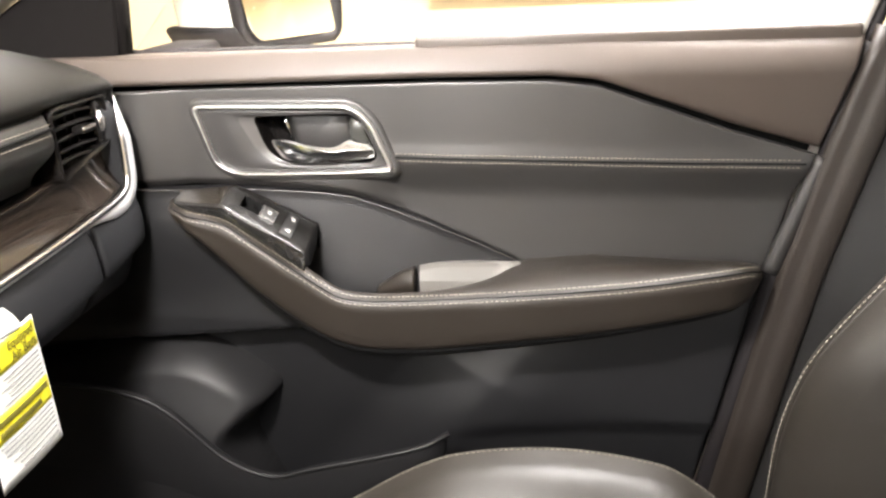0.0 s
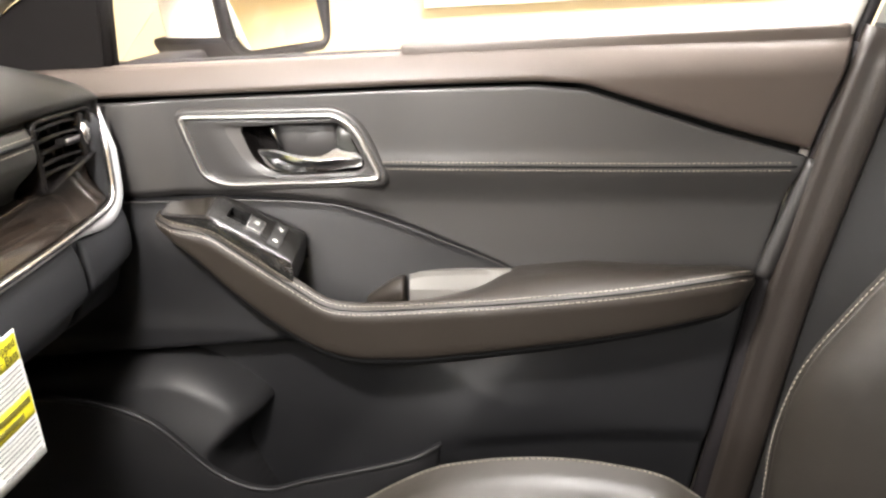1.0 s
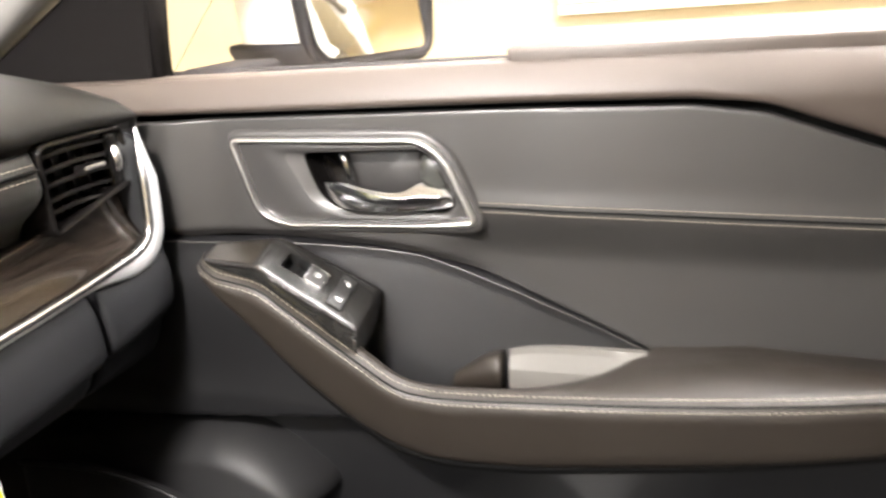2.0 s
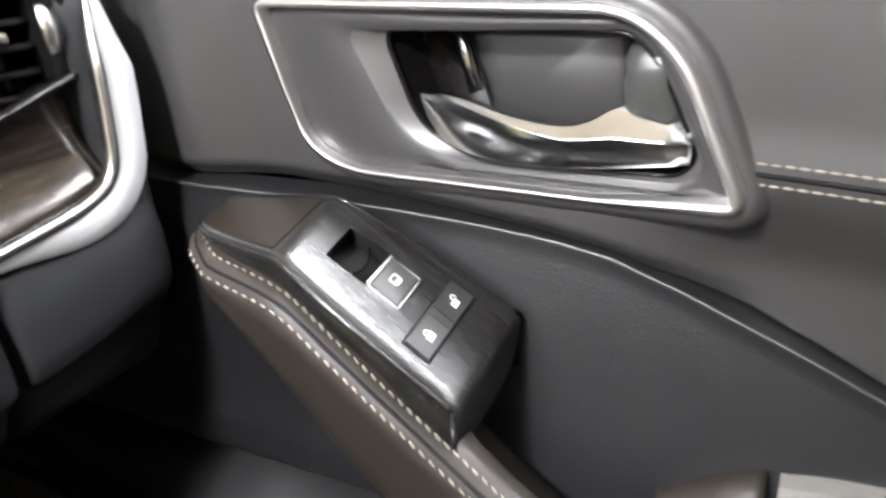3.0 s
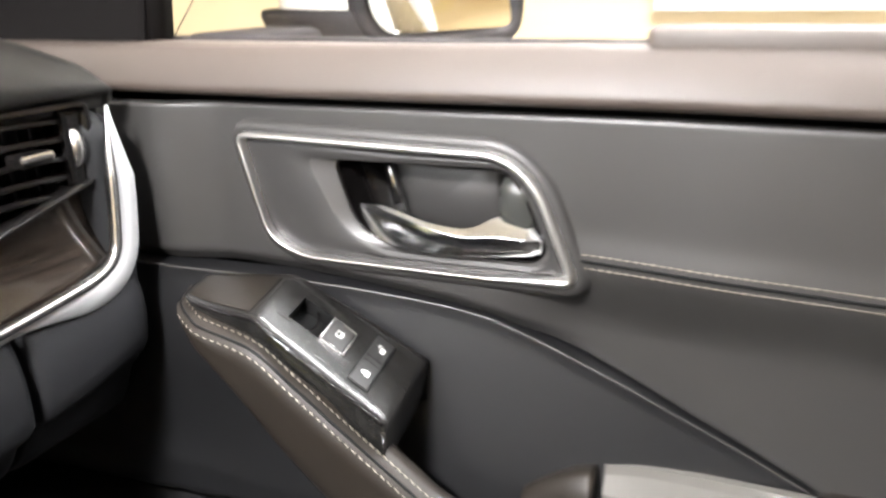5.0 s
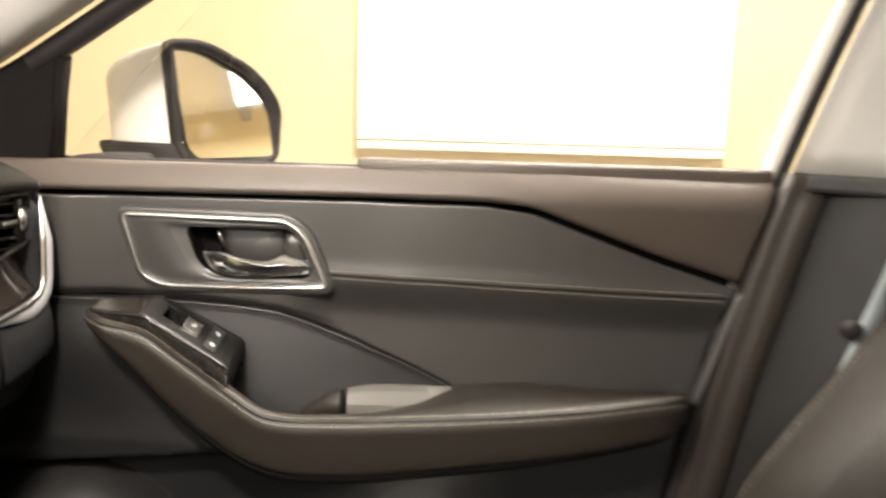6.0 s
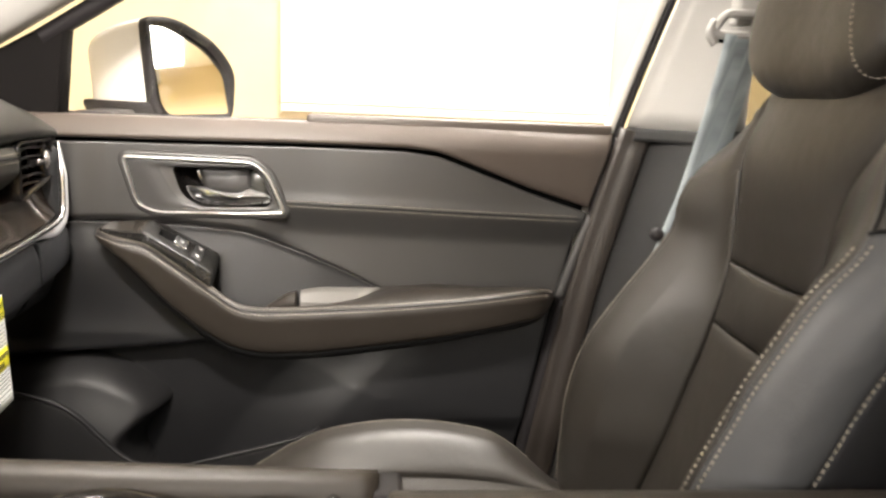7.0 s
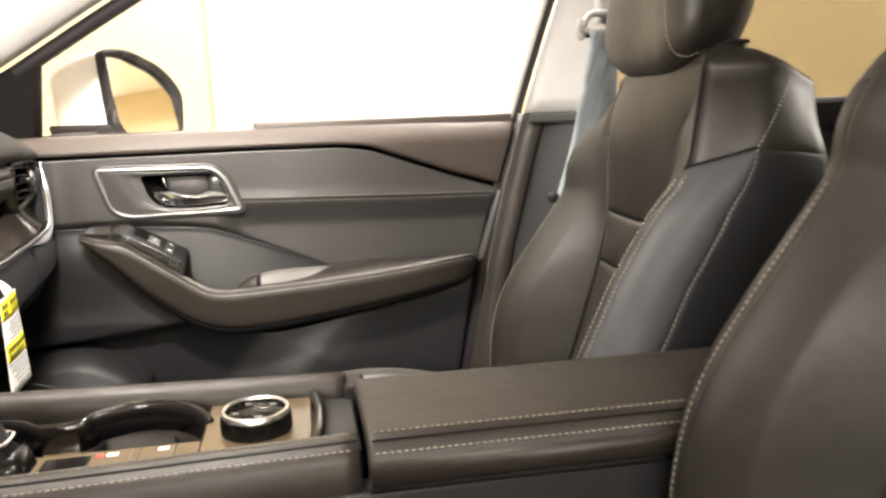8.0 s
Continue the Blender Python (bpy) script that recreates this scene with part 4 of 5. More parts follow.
lock = plate_block("lock_switch", 0.4312, 0.4428, 0.8864, 0.9278, 0.0003, 0.0016, M_LOCK, panel_sw, "dark grey two-way lock switch", bevel=0.0005)
plate_block("lock_gap", 0.4320, 0.4420, 0.9052, 0.9056, 0.0012, 0.0018, M_VOID, lock, bevel=0)
plate_block("lock_gap", 0.4320, 0.4420, 0.9092, 0.9096, 0.0012, 0.0018, M_VOID, lock, bevel=0)
for cy, open_arm in ((0.8965, 0.0), (0.9180, 0.0016)):
    plate_block("padlock_mark", 0.4368, 0.4396, cy - 0.0020, cy + 0.0020, 0.0015, 0.0019, M_WHITE, lock, "small white padlock mark", bevel=0)
    arch = [on_plate(0.4368 - 0.0020 * math.sin(math.pi * t), cy + open_arm + 0.0012 * math.cos(math.pi * t), 0.0018) for t in np.linspace(0, 1, 9)]
    sweep("padlock_arch", arch, circle(0.00035, 5), M_WHITE, lock, "white padlock arch")

# pull pocket in the armrest: rear wall, pale to paint its light, and a small divider
pocket_in = smooth_line([(0.577, 0.8225), (0.60, 0.8265), (0.64, 0.8275), (0.694, 0.8275)], 24)
loops = []
for x, z in pocket_in:
    k = ease((x - 0.66) / 0.04)
    loops.append(np.array([(x, 0.9395, z), (x, 0.9385 - 0.010 * k, z - 0.006), (x, 0.933 - 0.022 * k, 0.806), (x, 0.930 - 0.022 * k, 0.770), (x, 0.945, 0.770), (x, 0.945, z)]))
rings("pull_pocket", loops, M_LIGHT, door, "wall of the pull pocket, coloured pale grey as if lit", cap_first=True, cap_last=True, smooth=False)
loops = []
for x, z in smooth_line([(0.528, 0.800), (0.545, 0.811), (0.560, 0.8195), (0.572, 0.8225)], 14):
    loops.append(np.array([(x, 0.942, z), (x, 0.925, z - 0.001), (x, 0.918, 0.790), (x, 0.945, 0.790)]))
rings("pocket_divider", loops, M_ARM, door, "small curved divider of the pull pocket", cap_first=True, cap_last=True)


# ---- pillar between the doors, with the belt ----
bp = thing("door_pillar", "door pillar with pale upper and dark lower lining", "pillar", (1.08, 0.92, 0.40))


def b_x(z):
    return on(z, [(0.40, 0.912), (0.52, 0.940), (0.727, 0.975), (0.824, 0.993), (0.919, 1.016), (1.023, 1.043), (1.08, 1.060), (1.227, 1.102), (1.57, 1.20)])


def b_section(z, grow=0.0):
    x = b_x(z)
    wide = 0.155 - 0.035 * ease((z - 1.05) / 0.15) + 0.05 * ease((0.7 - z) / 0.3)
    lean = -0.10 * ease((z - 1.05) / 0.55) * 0.9
    foot = 0.030 if grow else 0.0
    pts = [(x - 0.004 + foot, 0.972 + lean), (x + 0.006 + foot, 0.935 + lean - grow), (x + 0.045 + 0.3 * foot, 0.905 + lean - grow), (x + 0.085, 0.862 + lean - grow), (x + wide - 0.02, 0.858 + lean - grow), (x + wide, 0.90 + lean), (x + wide, 0.985 + lean)]
    loop = rounded(pts, 0.012, 60)
    return np.stack([loop[:, 0], loop[:, 1], np.full(60, z)], 1)


rings("lower_lining", [b_section(z, 0.004) for z in np.linspace(0.40, 1.082, 24)], M_PILLAR_LOW, bp, "dark grey-brown lower pillar lining", cap_first=True, cap_last=True)
rings("upper_lining", [b_section(z) for z in np.linspace(1.079, 1.57, 20)], M_PILLAR, bp, "pale grey upper pillar lining", cap_first=True, cap_last=True)
rings("lining_collar", [b_section(z) for z in np.linspace(1.060, 1.0785, 4)], M_PILLAR_LOW, bp, "dark collar between the linings", cap_first=True, cap_last=True)
edge_line = [(b_x(z) - 0.012, 0.962 - 0.10 * ease((z - 1.05) / 0.55) * 0.9, z) for z in np.linspace(1.05, 1.56, 24)]
sweep("frame_seal", edge_line, circle(0.006, 8), M_BLACK, bp, "black window frame seal", up=(0, 1, 0))
sweep("frame_trim", [(x - 0.014, y + 0.004, z) for x, y, z in edge_line], circle(0.009, 8), M_BODY, bp, "white painted frame edge", up=(0, 1, 0))
# trim strip along the sill and pillar foot
sweep("sill_trim", [(b_x(z) - 0.004, 0.948, z) for z in np.linspace(0.42, 1.076, 20)], [(0.010, -0.004), (0.002, -0.010), (-0.006, -0.007), (-0.012, -0.012), (-0.030, -0.016), (-0.036, -0.012), (-0.038, 0.012), (0.010, 0.012)], M_SILL, bp, "dark brown edge trim", up=(0, 1, 0))

belt = thing("seat_belt", "grey woven seat belt on a pale guide loop", "seat belt", (1.10, 0.82, 0.94))
web = smooth_line([(1.147, 0.800, 1.205), (1.143, 0.806, 1.16), (1.130, 0.812, 1.08), (1.113, 0.816, 1.0), (1.092, 0.818, 0.93), (1.07, 0.82, 0.86)], 40)
fold = [(1.22 * a, b) for a, b in [(-0.0225, 0.0), (-0.012, -0.002), (-0.004, 0.0015), (0.006, -0.0015), (0.015, 0.001), (0.0225, -0.001), (0.0225, 0.0006), (0.015, 0.0026), (0.006, 0.0001), (-0.004, 0.0031), (-0.012, -0.0004), (-0.0225, 0.0016)]]
sweep("webbing", web, fold, M_BELT, belt, "folded blue-grey webbing", up=(0.25, -1, 0))
guide = thing("belt_guide", "pale plastic belt guide on the pillar", "belt guide", (1.15, 0.81, 1.22))
ring_line = rounded([(1.106, 1.205), (1.190, 1.205), (1.178, 1.232), (1.120, 1.232)], 0.010, 48)
bar = [(x, 0.803 + (z - 1.2) * -0.15, z) for x, z in ring_line]
sweep("loop", bar, circle(0.0055, 8), M_PILLAR, guide, up=(0, 1, 0), closed=True)
for hx in (1.108, 1.187):
    sweep("hook", smooth_line([(hx, 0.803, 1.222), (hx - 0.006 * (1 if hx < 1.15 else -1), 0.800, 1.205), (hx + 0.002, 0.798, 1.193)], 10), circle(0.006, 8), M_PILLAR, guide, up=(0, 1, 0))
box("slider", (1.138, 0.803, 1.228), (1.172, 0.83, 1.30), M_PILLAR, guide, bevel=0.006, segments=3)
box("track", (1.145, 0.822, 1.22), (1.168, 0.845, 1.36), M_PILLAR, guide, bevel=0.004)
box("slot", (1.118, 0.808, 1.196), (1.178, 0.818, 1.208), M_VOID, guide, bevel=0.002)
tuck = [(0.004, -0.0030), (0.010, -0.0046), (0.017, -0.0036), (0.017, -0.0022), (0.010, -0.0032), (0.004, -0.0016)]
sweep("webbing_fold", web[2:-2], tuck, M_BELT, belt, "fold of the webbing", up=(0.25, -1, 0))
stopper = thing("belt_button", "small black button on the seat belt", "button", (1.062, 0.812, 0.943))
loops = []
for k, (r, d) in enumerate(((0.006, 0.010), (0.009, 0.008), (0.009, 0.0), (0.005, -0.003))):
    loops.append(np.array([(1.062 + r * math.cos(a), 0.812 + d - 0.006, 0.943 + r * math.sin(a)) for a in np.linspace(0, 2 * math.pi, 14, endpoint=False)]))
rings("cap", loops, M_BLACK, stopper, cap_first=True, cap_last=True)


# ---- the front seats ----
SEAT_Y = 0.572
seat = thing("front_seat", "black leather passenger seat with grey side panels and pale stitching", "car seat", (0.80, SEAT_Y, 0.40), group="front seats")
X_MID = [(0.60, 1.000), (0.70, 1.035), (0.80, 1.066), (0.866, 1.083), (0.94, 1.096), (1.017, 1.101), (1.06, 1.104), (1.095, 1.110), (1.125, 1.120), (1.150, 1.128)]
X_WING = [(0.60, 0.938), (0.675, 0.939), (0.74, 0.944), (0.804, 0.962), (0.866, 1.000), (0.91, 1.032), (0.957, 1.064), (0.975, 1.067), (1.0, 1.070), (1.03, 1.080), (1.06, 1.096), (1.10, 1.122), (1.13, 1.136), (1.150, 1.130)]
X_PEAK = [(0.60, 0.905), (0.675, 0.910), (0.753, 0.925), (0.807, 0.944), (0.864, 0.970), (0.903, 0.988), (0.96, 1.022), (0.985, 1.041), (1.005, 1.060), (1.03, 1.074), (1.06, 1.082), (1.10, 1.096), (1.13, 1.110), (1.150, 1.122)]
HALF = [(0.60, 0.235), (0.75, 0.235), (0.88, 0.234), (0.96, 0.234), (1.02, 0.230), (1.06, 0.223), (1.10, 0.208), (1.13, 0.190), (1.150, 0.170)]
INSERT = [(0.60, 0.105), (0.866, 0.096), (0.94, 0.098), (1.017, 0.106), (1.06, 0.112), (1.10, 0.112), (1.150, 0.10)]
INSERT_IN = [(0.60, 0.105), (0.866, 0.092), (0.94, 0.086), (0.99, 0.087), (1.048, 0.103), (1.084, 0.126), (1.12, 0.143), (1.150, 0.143)]
X_MID, X_PEAK, X_WING, HALF, INSERT, INSERT_IN = (smooth_line(k, 120) for k in (X_MID, X_PEAK, X_WING, HALF, INSERT, INSERT_IN))


def depth_at(z):
    return 0.130 - 0.022 * ease((z - 0.98) / 0.14)


def shoulder_drop(s, z):
    """How far the seat's shoulders fall away towards the sides and the rear."""
    low = ease((s - 0.22) / 0.6) * 0.026 if s > 0 else 0.0
    far = 0.007 * ease((-s - 1.5) / 0.5)
    return (low + far + 0.016 * ease((abs(s) - 0.95) / 1.05)) * ease((z - 0.98) / 0.15)


def back_at(s, z):
    """The skin of the seat back, its shoulders rounded off."""
    x, y, zz = back_skin(s, z)
    return (x, y, zz - shoulder_drop(s, z))


def back_skin(s, z):
    """A point of the seat back: s from -1 (inner side) over 0 (middle) to 1; past 1 the side runs backwards to 2."""
    xm, xp, w, n = (line_at(k, z) for k in (X_MID, X_PEAK, HALF, INSERT))
    side = 1 if s >= 0 else -1
    a = abs(s)
    wide, flat = 0.055, 0.0
    if side > 0:
        xp = line_at(X_WING, z)
    else:
        n = line_at(INSERT_IN, z)
        wide = 0.069 - 0.014 * ease((z - 0.95) / 0.07)
        flat = 0.8 * ease((z - 1.0) / 0.05)
    peak = w - 0.045
    if a <= 0.5:
        k = a / 0.5
        return (xm - 0.004 * (1 - k * k), SEAT_Y + side * n * k, z)
    if a <= 0.8:
        k = (a - 0.5) / 0.3
        y = n + (peak - n) * k
        # two faces with a crease between them: the insert's steep flank and the wing's face, which fade into one at the shoulder
        c, rise = 0.48, 0.72
        f = rise * (k / c) ** 1.15 if k < c else rise + (1 - rise) * math.sin((k - c) / (1 - c) * math.pi / 2)
        f += (ease(k) - f) * ease((z - 0.84) / 0.125)
        return (xm + (xp - xm) * f, SEAT_Y + side * y, z)
    if a <= 1.0:
        k = (a - 0.8) / 0.2
        ang = k * math.pi / 2
        fx, fy = 1 - math.cos(ang), math.sin(ang)
        return (xp + wide * (fx + (k - fx) * flat), SEAT_Y + side * (peak + 0.045 * (fy + (k - fy) * flat)), z)
    k = a - 1.0
    return (xp + wide + k * (xm + depth_at(z) - xp - wide), SEAT_Y + side * (w - 0.012 * k * k), z)


def back_piece(name, s0, s1, z0, z1, mat, label="", nu=14, nv=30, rs=0.14, rz=0.06, sink=0.005, puff=0.0, slant=0.0):
    mean = (s0 + s1) / 2
    out = (-1, 0, 0) if abs(mean) < 0.9 else (-0.5, 1 if mean > 0 else -1, 0)

    def place(u, v):
        zz = z0 + (z1 + slant * u - z0) * v
        x, y, z = back_at(s0 + (s1 - s0) * u, min(zz, 1.126))
        a = max(0.0, zz - 1.126) / 0.036
        x, z = x + 0.042 * (1 - math.cos(a)), z + 0.036 * math.sin(a)
        y = SEAT_Y + (y - SEAT_Y) * (1 - 0.10 * (1 - math.cos(a)))
        return (x - puff * 4 * math.sin(math.pi * u) * math.sin(math.pi * v) / 4, y, z)

    return soft(name, place, out, mat, seat, label, nu=nu, nv=nv, ru=rs, rv=rz, sink=sink, back=0.02)


back_piece("lower_insert", -0.5, 0.5, 0.60, 0.866, M_SEAT, "smooth black leather insert", puff=0.004)
back_piece("middle_insert", -0.5, 0.5, 0.866, 0.9395, M_SEAT, "narrow black leather insert", rz=0.16, puff=0.006)
back_piece("upper_insert", -0.5, 0.5, 0.9395, 1.182, M_SEAT, "smooth black leather insert", puff=0.006, nv=48)
for s in (-1, 1):
    back_piece("bolster", s * 0.5, s * 0.8, 0.60, 1.050 if s > 0 else 1.175, M_SEAT, "black leather bolster with a creased face", nu=40, nv=70, rs=0.05, rz=0.02, sink=0.003)
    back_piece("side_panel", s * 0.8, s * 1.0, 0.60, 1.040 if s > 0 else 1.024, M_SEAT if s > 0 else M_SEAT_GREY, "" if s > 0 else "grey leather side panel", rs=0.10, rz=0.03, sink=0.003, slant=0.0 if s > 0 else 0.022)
    back_piece("seat_side", s * 1.0, s * 2.0, 0.60, 1.045, M_SEAT_SIDE, "black seat side", rs=0.04, rz=0.02, sink=0.003)


def back_core():
    """The closed body of the seat back under the leather pieces, rounded at the top."""
    loops = []
    ss = np.r_[np.linspace(-2, -1, 7), np.linspace(-0.95, 0.95, 39), np.linspace(1, 2, 7)]

    def ring(z):
        pts = np.array([back_at(s, z) for s in ss])
        a, b = pts[-1], pts[0]
        rear = [a + (b - a) * t + np.array((0.016 * math.sin(math.pi * t), 0, 0)) for t in np.linspace(0.08, 0.92, 12)]
        return np.vstack([pts, rear])

    drops = list(ss) + [2.0] * 12
    for z in np.linspace(0.54, 1.128, 50):
        p = ring(max(0.60, z))
        p[:, 2] = z
        p[:, 2] -= [shoulder_drop(s, z) for s in drops]
        loops.append(p)
    for a in np.linspace(0.08, 1.5, 12):
        p = ring(1.128)
        c = p.mean(0) + np.array((0.012, 0, 0))
        k = 1 - 0.42 * (1 - math.cos(a))
        q = c + (p - c) * np.array((k, 1 - 0.55 * (1 - math.cos(a)), 1))
        q[:, 2] = 1.128 + 0.030 * math.sin(a)
        q[:, 2] -= [shoulder_drop(s, 1.128 + 0.03 * a) for s in drops]
        loops.append(q)
    middle = []
    levels = list(np.linspace(0.54, 1.128, 50)) + [1.15] * 12
    shift = np.array([0.012 * min(1.0, max(0.0, 2.0 - abs(s))) for s in drops])
    for level, l in zip(levels, loops):
        inner = np.array([max(1 - ease((level - (1.012 if s > 0 else 1.002 + 0.022 * ease((-s - 0.8) / 0.2))) / 0.024), ease(((0.53 if s > 0 else 0.81) - abs(s)) / 0.05) if i < len(ss) else 0.0) for i, s in enumerate(drops)])[:, None]
        small = (l - np.array((0, SEAT_Y, 0))) * np.array((1, 0.970, 0.998)) + np.stack([shift, np.full(len(shift), SEAT_Y), np.zeros(len(shift))], 1)
        middle.append(l + (small - l) * inner)
    return rings("back_body", middle, M_SEAT, seat, "black leather body of the seat back", cap_first=True, cap_last=True)


back_core()


# head restraint
HX, HZ = 1.163, 1.222


def head_at(u, v):
    """A closed rounded cushion: u round the section seen from the side, v across."""
    a = 2 * math.pi * u
    y = (2 * v - 1)
    k = (1 - abs(y) ** 2.5) ** 0.48 if abs(y) < 1 else 0.0
    c, s = math.cos(a), math.sin(a)
    rx, rz = 0.064, 0.096
    x = HX + math.copysign(abs(c) ** 0.75, c) * rx * (0.35 + 0.65 * k) + 0.020 * y * y * -1 + 0.012 * s
    z = HZ + math.copysign(abs(s) ** 0.75, s) * rz * (0.22 + 0.78 * k)
    return (x, SEAT_Y + 0.132 * y, z + 0.20 * (x - HX))


loops = []
for v in np.r_[0.0, 0.004, 0.012, np.linspace(0.03, 0.97, 40), 0.988, 0.996, 1.0]:
    loops.append(np.array([head_at(u, v) for u in np.linspace(0, 1, 56, endpoint=False)]))
head = rings("head_restraint", loops, M_SEAT, seat, "rounded black leather head restraint", cap_first=True, cap_last=True)
for v in (0.10,):
    stitches([np.array(head_at(u, v + 0.24 - 0.28 * (u - 0.25) / 0.5)) for u in np.linspace(0.25, 0.75, 60)], head, length=0.0036, gap=0.0020, r=0.0006, lift=(-0.001, 0, 0))
for s in (-0.07, 0.07):
    sweep("head_post", [(1.185, SEAT_Y + s, 1.12), (1.175, SEAT_Y + s, 1.20)], circle(0.007, 10), M_STEEL, seat, "steel post", up=(1, 0, 0))


# cushion
def cushion(u, v):
    x = 0.505 + 0.50 * u
    y = SEAT_Y - 0.245 + 0.49 * v
    s = abs(2 * v - 1)
    z = 0.628 + 0.020 * math.sin(math.pi * min(1, u * 1.1)) - 0.07 * max(0, 0.25 - u) ** 1.5 * 4
    z += 0.040 * ease((s - 0.45) / 0.30) * (0.35 + 0.65 * math.sin(math.pi * min(1, max(0, (u - 0.05) * 1.25))))
    z -= 0.05 * ease((s - 0.86) / 0.16)
    z -= 0.06 * ease((u - 0.66) / 0.3) * ease((s - 0.45) / 0.3)
    return (x, y, z)


def cushion_piece(name, v0, v1, mat, label=""):
    return soft(name, lambda u, v: cushion(u, v0 + (v1 - v0) * v), (0, 0, 1), mat, seat, label, nu=40, nv=20, ru=0.04, rv=0.10, sink=0.008, back=0.10)


cushion_piece("cushion_middle", 0.24, 0.76, M_SEAT, "smooth black leather cushion")
cushion_piece("cushion_bolster", 0.0, 0.24, M_SEAT, "raised leather cushion side")
cushion_piece("cushion_bolster", 0.76, 1.0, M_SEAT, "raised leather cushion side")
for v in (0.075, 0.925):
    stitches([cushion(u, v) for u in np.linspace(0.03, 0.80, 90)], seat, length=0.0040, gap=0.0018, r=0.0005, lift=(0, 0, 0.0005))
box("seat_base", (0.53, SEAT_Y - 0.22, 0.46), (1.04, SEAT_Y + 0.22, 0.56), M_BLACK, seat, "black seat base", bevel=0.02)
for s in (-0.19, 0.19):
    box("rail", (0.50, SEAT_Y + s - 0.02, 0.40), (1.06, SEAT_Y + s + 0.02, 0.47), M_BLACK, seat, "steel seat rail", bevel=0.004)


def seat_seams(where, inner, dx=0.0, dy=0.0, dz=0.0):
    """Pale seams of one seat; the passenger seat's inner side carries a twin row along the bolster's edge."""
    for s in (-1, 1):
        twin = s == inner
        for ds in (-0.018, 0.030) if twin else (0.012,):
            row = [back_at(s * (0.8 + ds), z) for z in np.linspace(0.61, 1.016 if twin else 0.956, 120)]
            stitches(row, where, length=0.0042, gap=0.0017, r=0.0010 if twin else 0.0007, lift=(-0.0012 + dx, s * 0.0004 + dy, dz))
        if twin:
            sweep("shoulder_seam", [np.array(back_at(s * (0.80 + 0.20 * t), 1.024 + 0.022 * t)) + np.array((dx - 0.0008, dy - 0.0005, dz)) for t in np.linspace(0, 1, 20)], circle(0.0013, 6), M_VOID, where, "dark shoulder seam")
            sweep("pleat_seam", [np.array(back_at(s * 0.81, z)) + np.array((dx - 0.0006, dy, dz)) for z in np.linspace(1.022, 1.126, 30)], circle(0.0012, 6), M_VOID, where, "dark pleat seam")
            row = []
            for z in np.linspace(0.60, 1.125, 130):
                a = 1.0 + 0.45 * max(0.0, z - 1.045) / 0.08
                p = back_at(s * a, z)
                k = ease((z - 1.04) / 0.02)
                row.append((p[0], p[1] + s * 0.0005 * k, p[2]))
            stitches(row, where, length=0.0042, gap=0.0018, r=0.0008, lift=(-0.002 + dx, s * 0.0022 + dy, dz))


DX, DY, DZ = -0.015, -2 * (SEAT_Y - CENTRE) - 0.035, 0.083  # the driver's seat stands higher
driver = copy_thing(seat, pose(0.80 + DX, SEAT_Y + DY, 0.40 + DZ))
driver["label"] = "black leather driver seat with pale stitching"
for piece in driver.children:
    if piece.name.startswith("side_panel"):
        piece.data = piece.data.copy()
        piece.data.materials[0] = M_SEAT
    if piece.name.startswith("rail"):
        piece.location.z -= DZ
for x in (0.60, 0.92):
    box("lifter", (x + DX, SEAT_Y + DY - 0.17, 0.465), (x + 0.06 + DX, SEAT_Y + DY + 0.17, 0.46 + DZ), M_BLACK, driver, "black height lifter", bevel=0.004)
seat_seams(seat, -1)
seat_seams(driver, 0, DX, DY, DZ)


# ---- centre console ----
con = thing("centre_console", "dark leather centre console with cup holders and padded lid", "console", (0.68, 0.265, 0.40))
box("console_body", (0.30, 0.176, 0.40), (1.12, 0.340, 0.735), M_LOWER, con, bevel=0.02, segments=3)
box("console_flank", (0.30, 0.172, 0.55), (1.12, 0.200, 0.800), M_LOWER, con, bevel=0.006, segments=3)
box("console_flank", (0.30, 0.335, 0.55), (1.12, 0.358, 0.795), M_LOWER, con, bevel=0.006, segments=3)
box("lid_core", (0.70, 0.185, 0.735), (1.12, 0.335, 0.828), M_BLACK, con, bevel=0.004)
LID0, LID1 = 0.694, 1.12


def lid_top(u, v):
    x = LID0 + (LID1 - LID0) * u
    y = 0.163 + 0.172 * v
    e = abs(2 * v - 1)
    return (x, y, 0.8465 - 0.004 * e * e - 0.020 * max(0.0, (e - 0.72) / 0.28) ** 2 - 0.003 * u)


lid = soft("lid", lid_top, (0, 0, 1), M_ARM, con, "padded dark leather lid with twin seams", nu=40, nv=30, ru=0.02, rv=0.03, sink=0.004, back=0.008)
sweep("lid_side", [(LID0 + 0.002, 0.166, 0.818), (LID1, 0.166, 0.814)], [(-0.016, -0.012), (-0.002, -0.013), (0.004, -0.008), (0.0055, 0.002), (0.004, 0.009), (-0.016, 0.011)], M_ARM, lid, "leather lid side")
for v, lift in ((0.135, 0.0005), (0.040, 0.0004)):
    stitches([np.array(lid_top(u, v)) + np.array((0, -lift, lift)) for u in np.linspace(0.012, 0.985, 60)], lid, length=0.0042, gap=0.0016, r=0.00065)
sweep("lid_fold", [np.array(lid_top(u, 0.085)) for u in np.linspace(0.01, 0.99, 30)], circle(0.0012, 6), M_VOID, lid, "dark fold between the seams")
sweep("lid_gap", [(LID0, 0.171, 0.803), (LID1, 0.171, 0.799)], circle(0.004, 6), M_VOID, con, "dark gap under the lid")


def rail_z(x):
    return on(x, [(0.28, 0.829), (0.45, 0.831), (0.69, 0.836)])


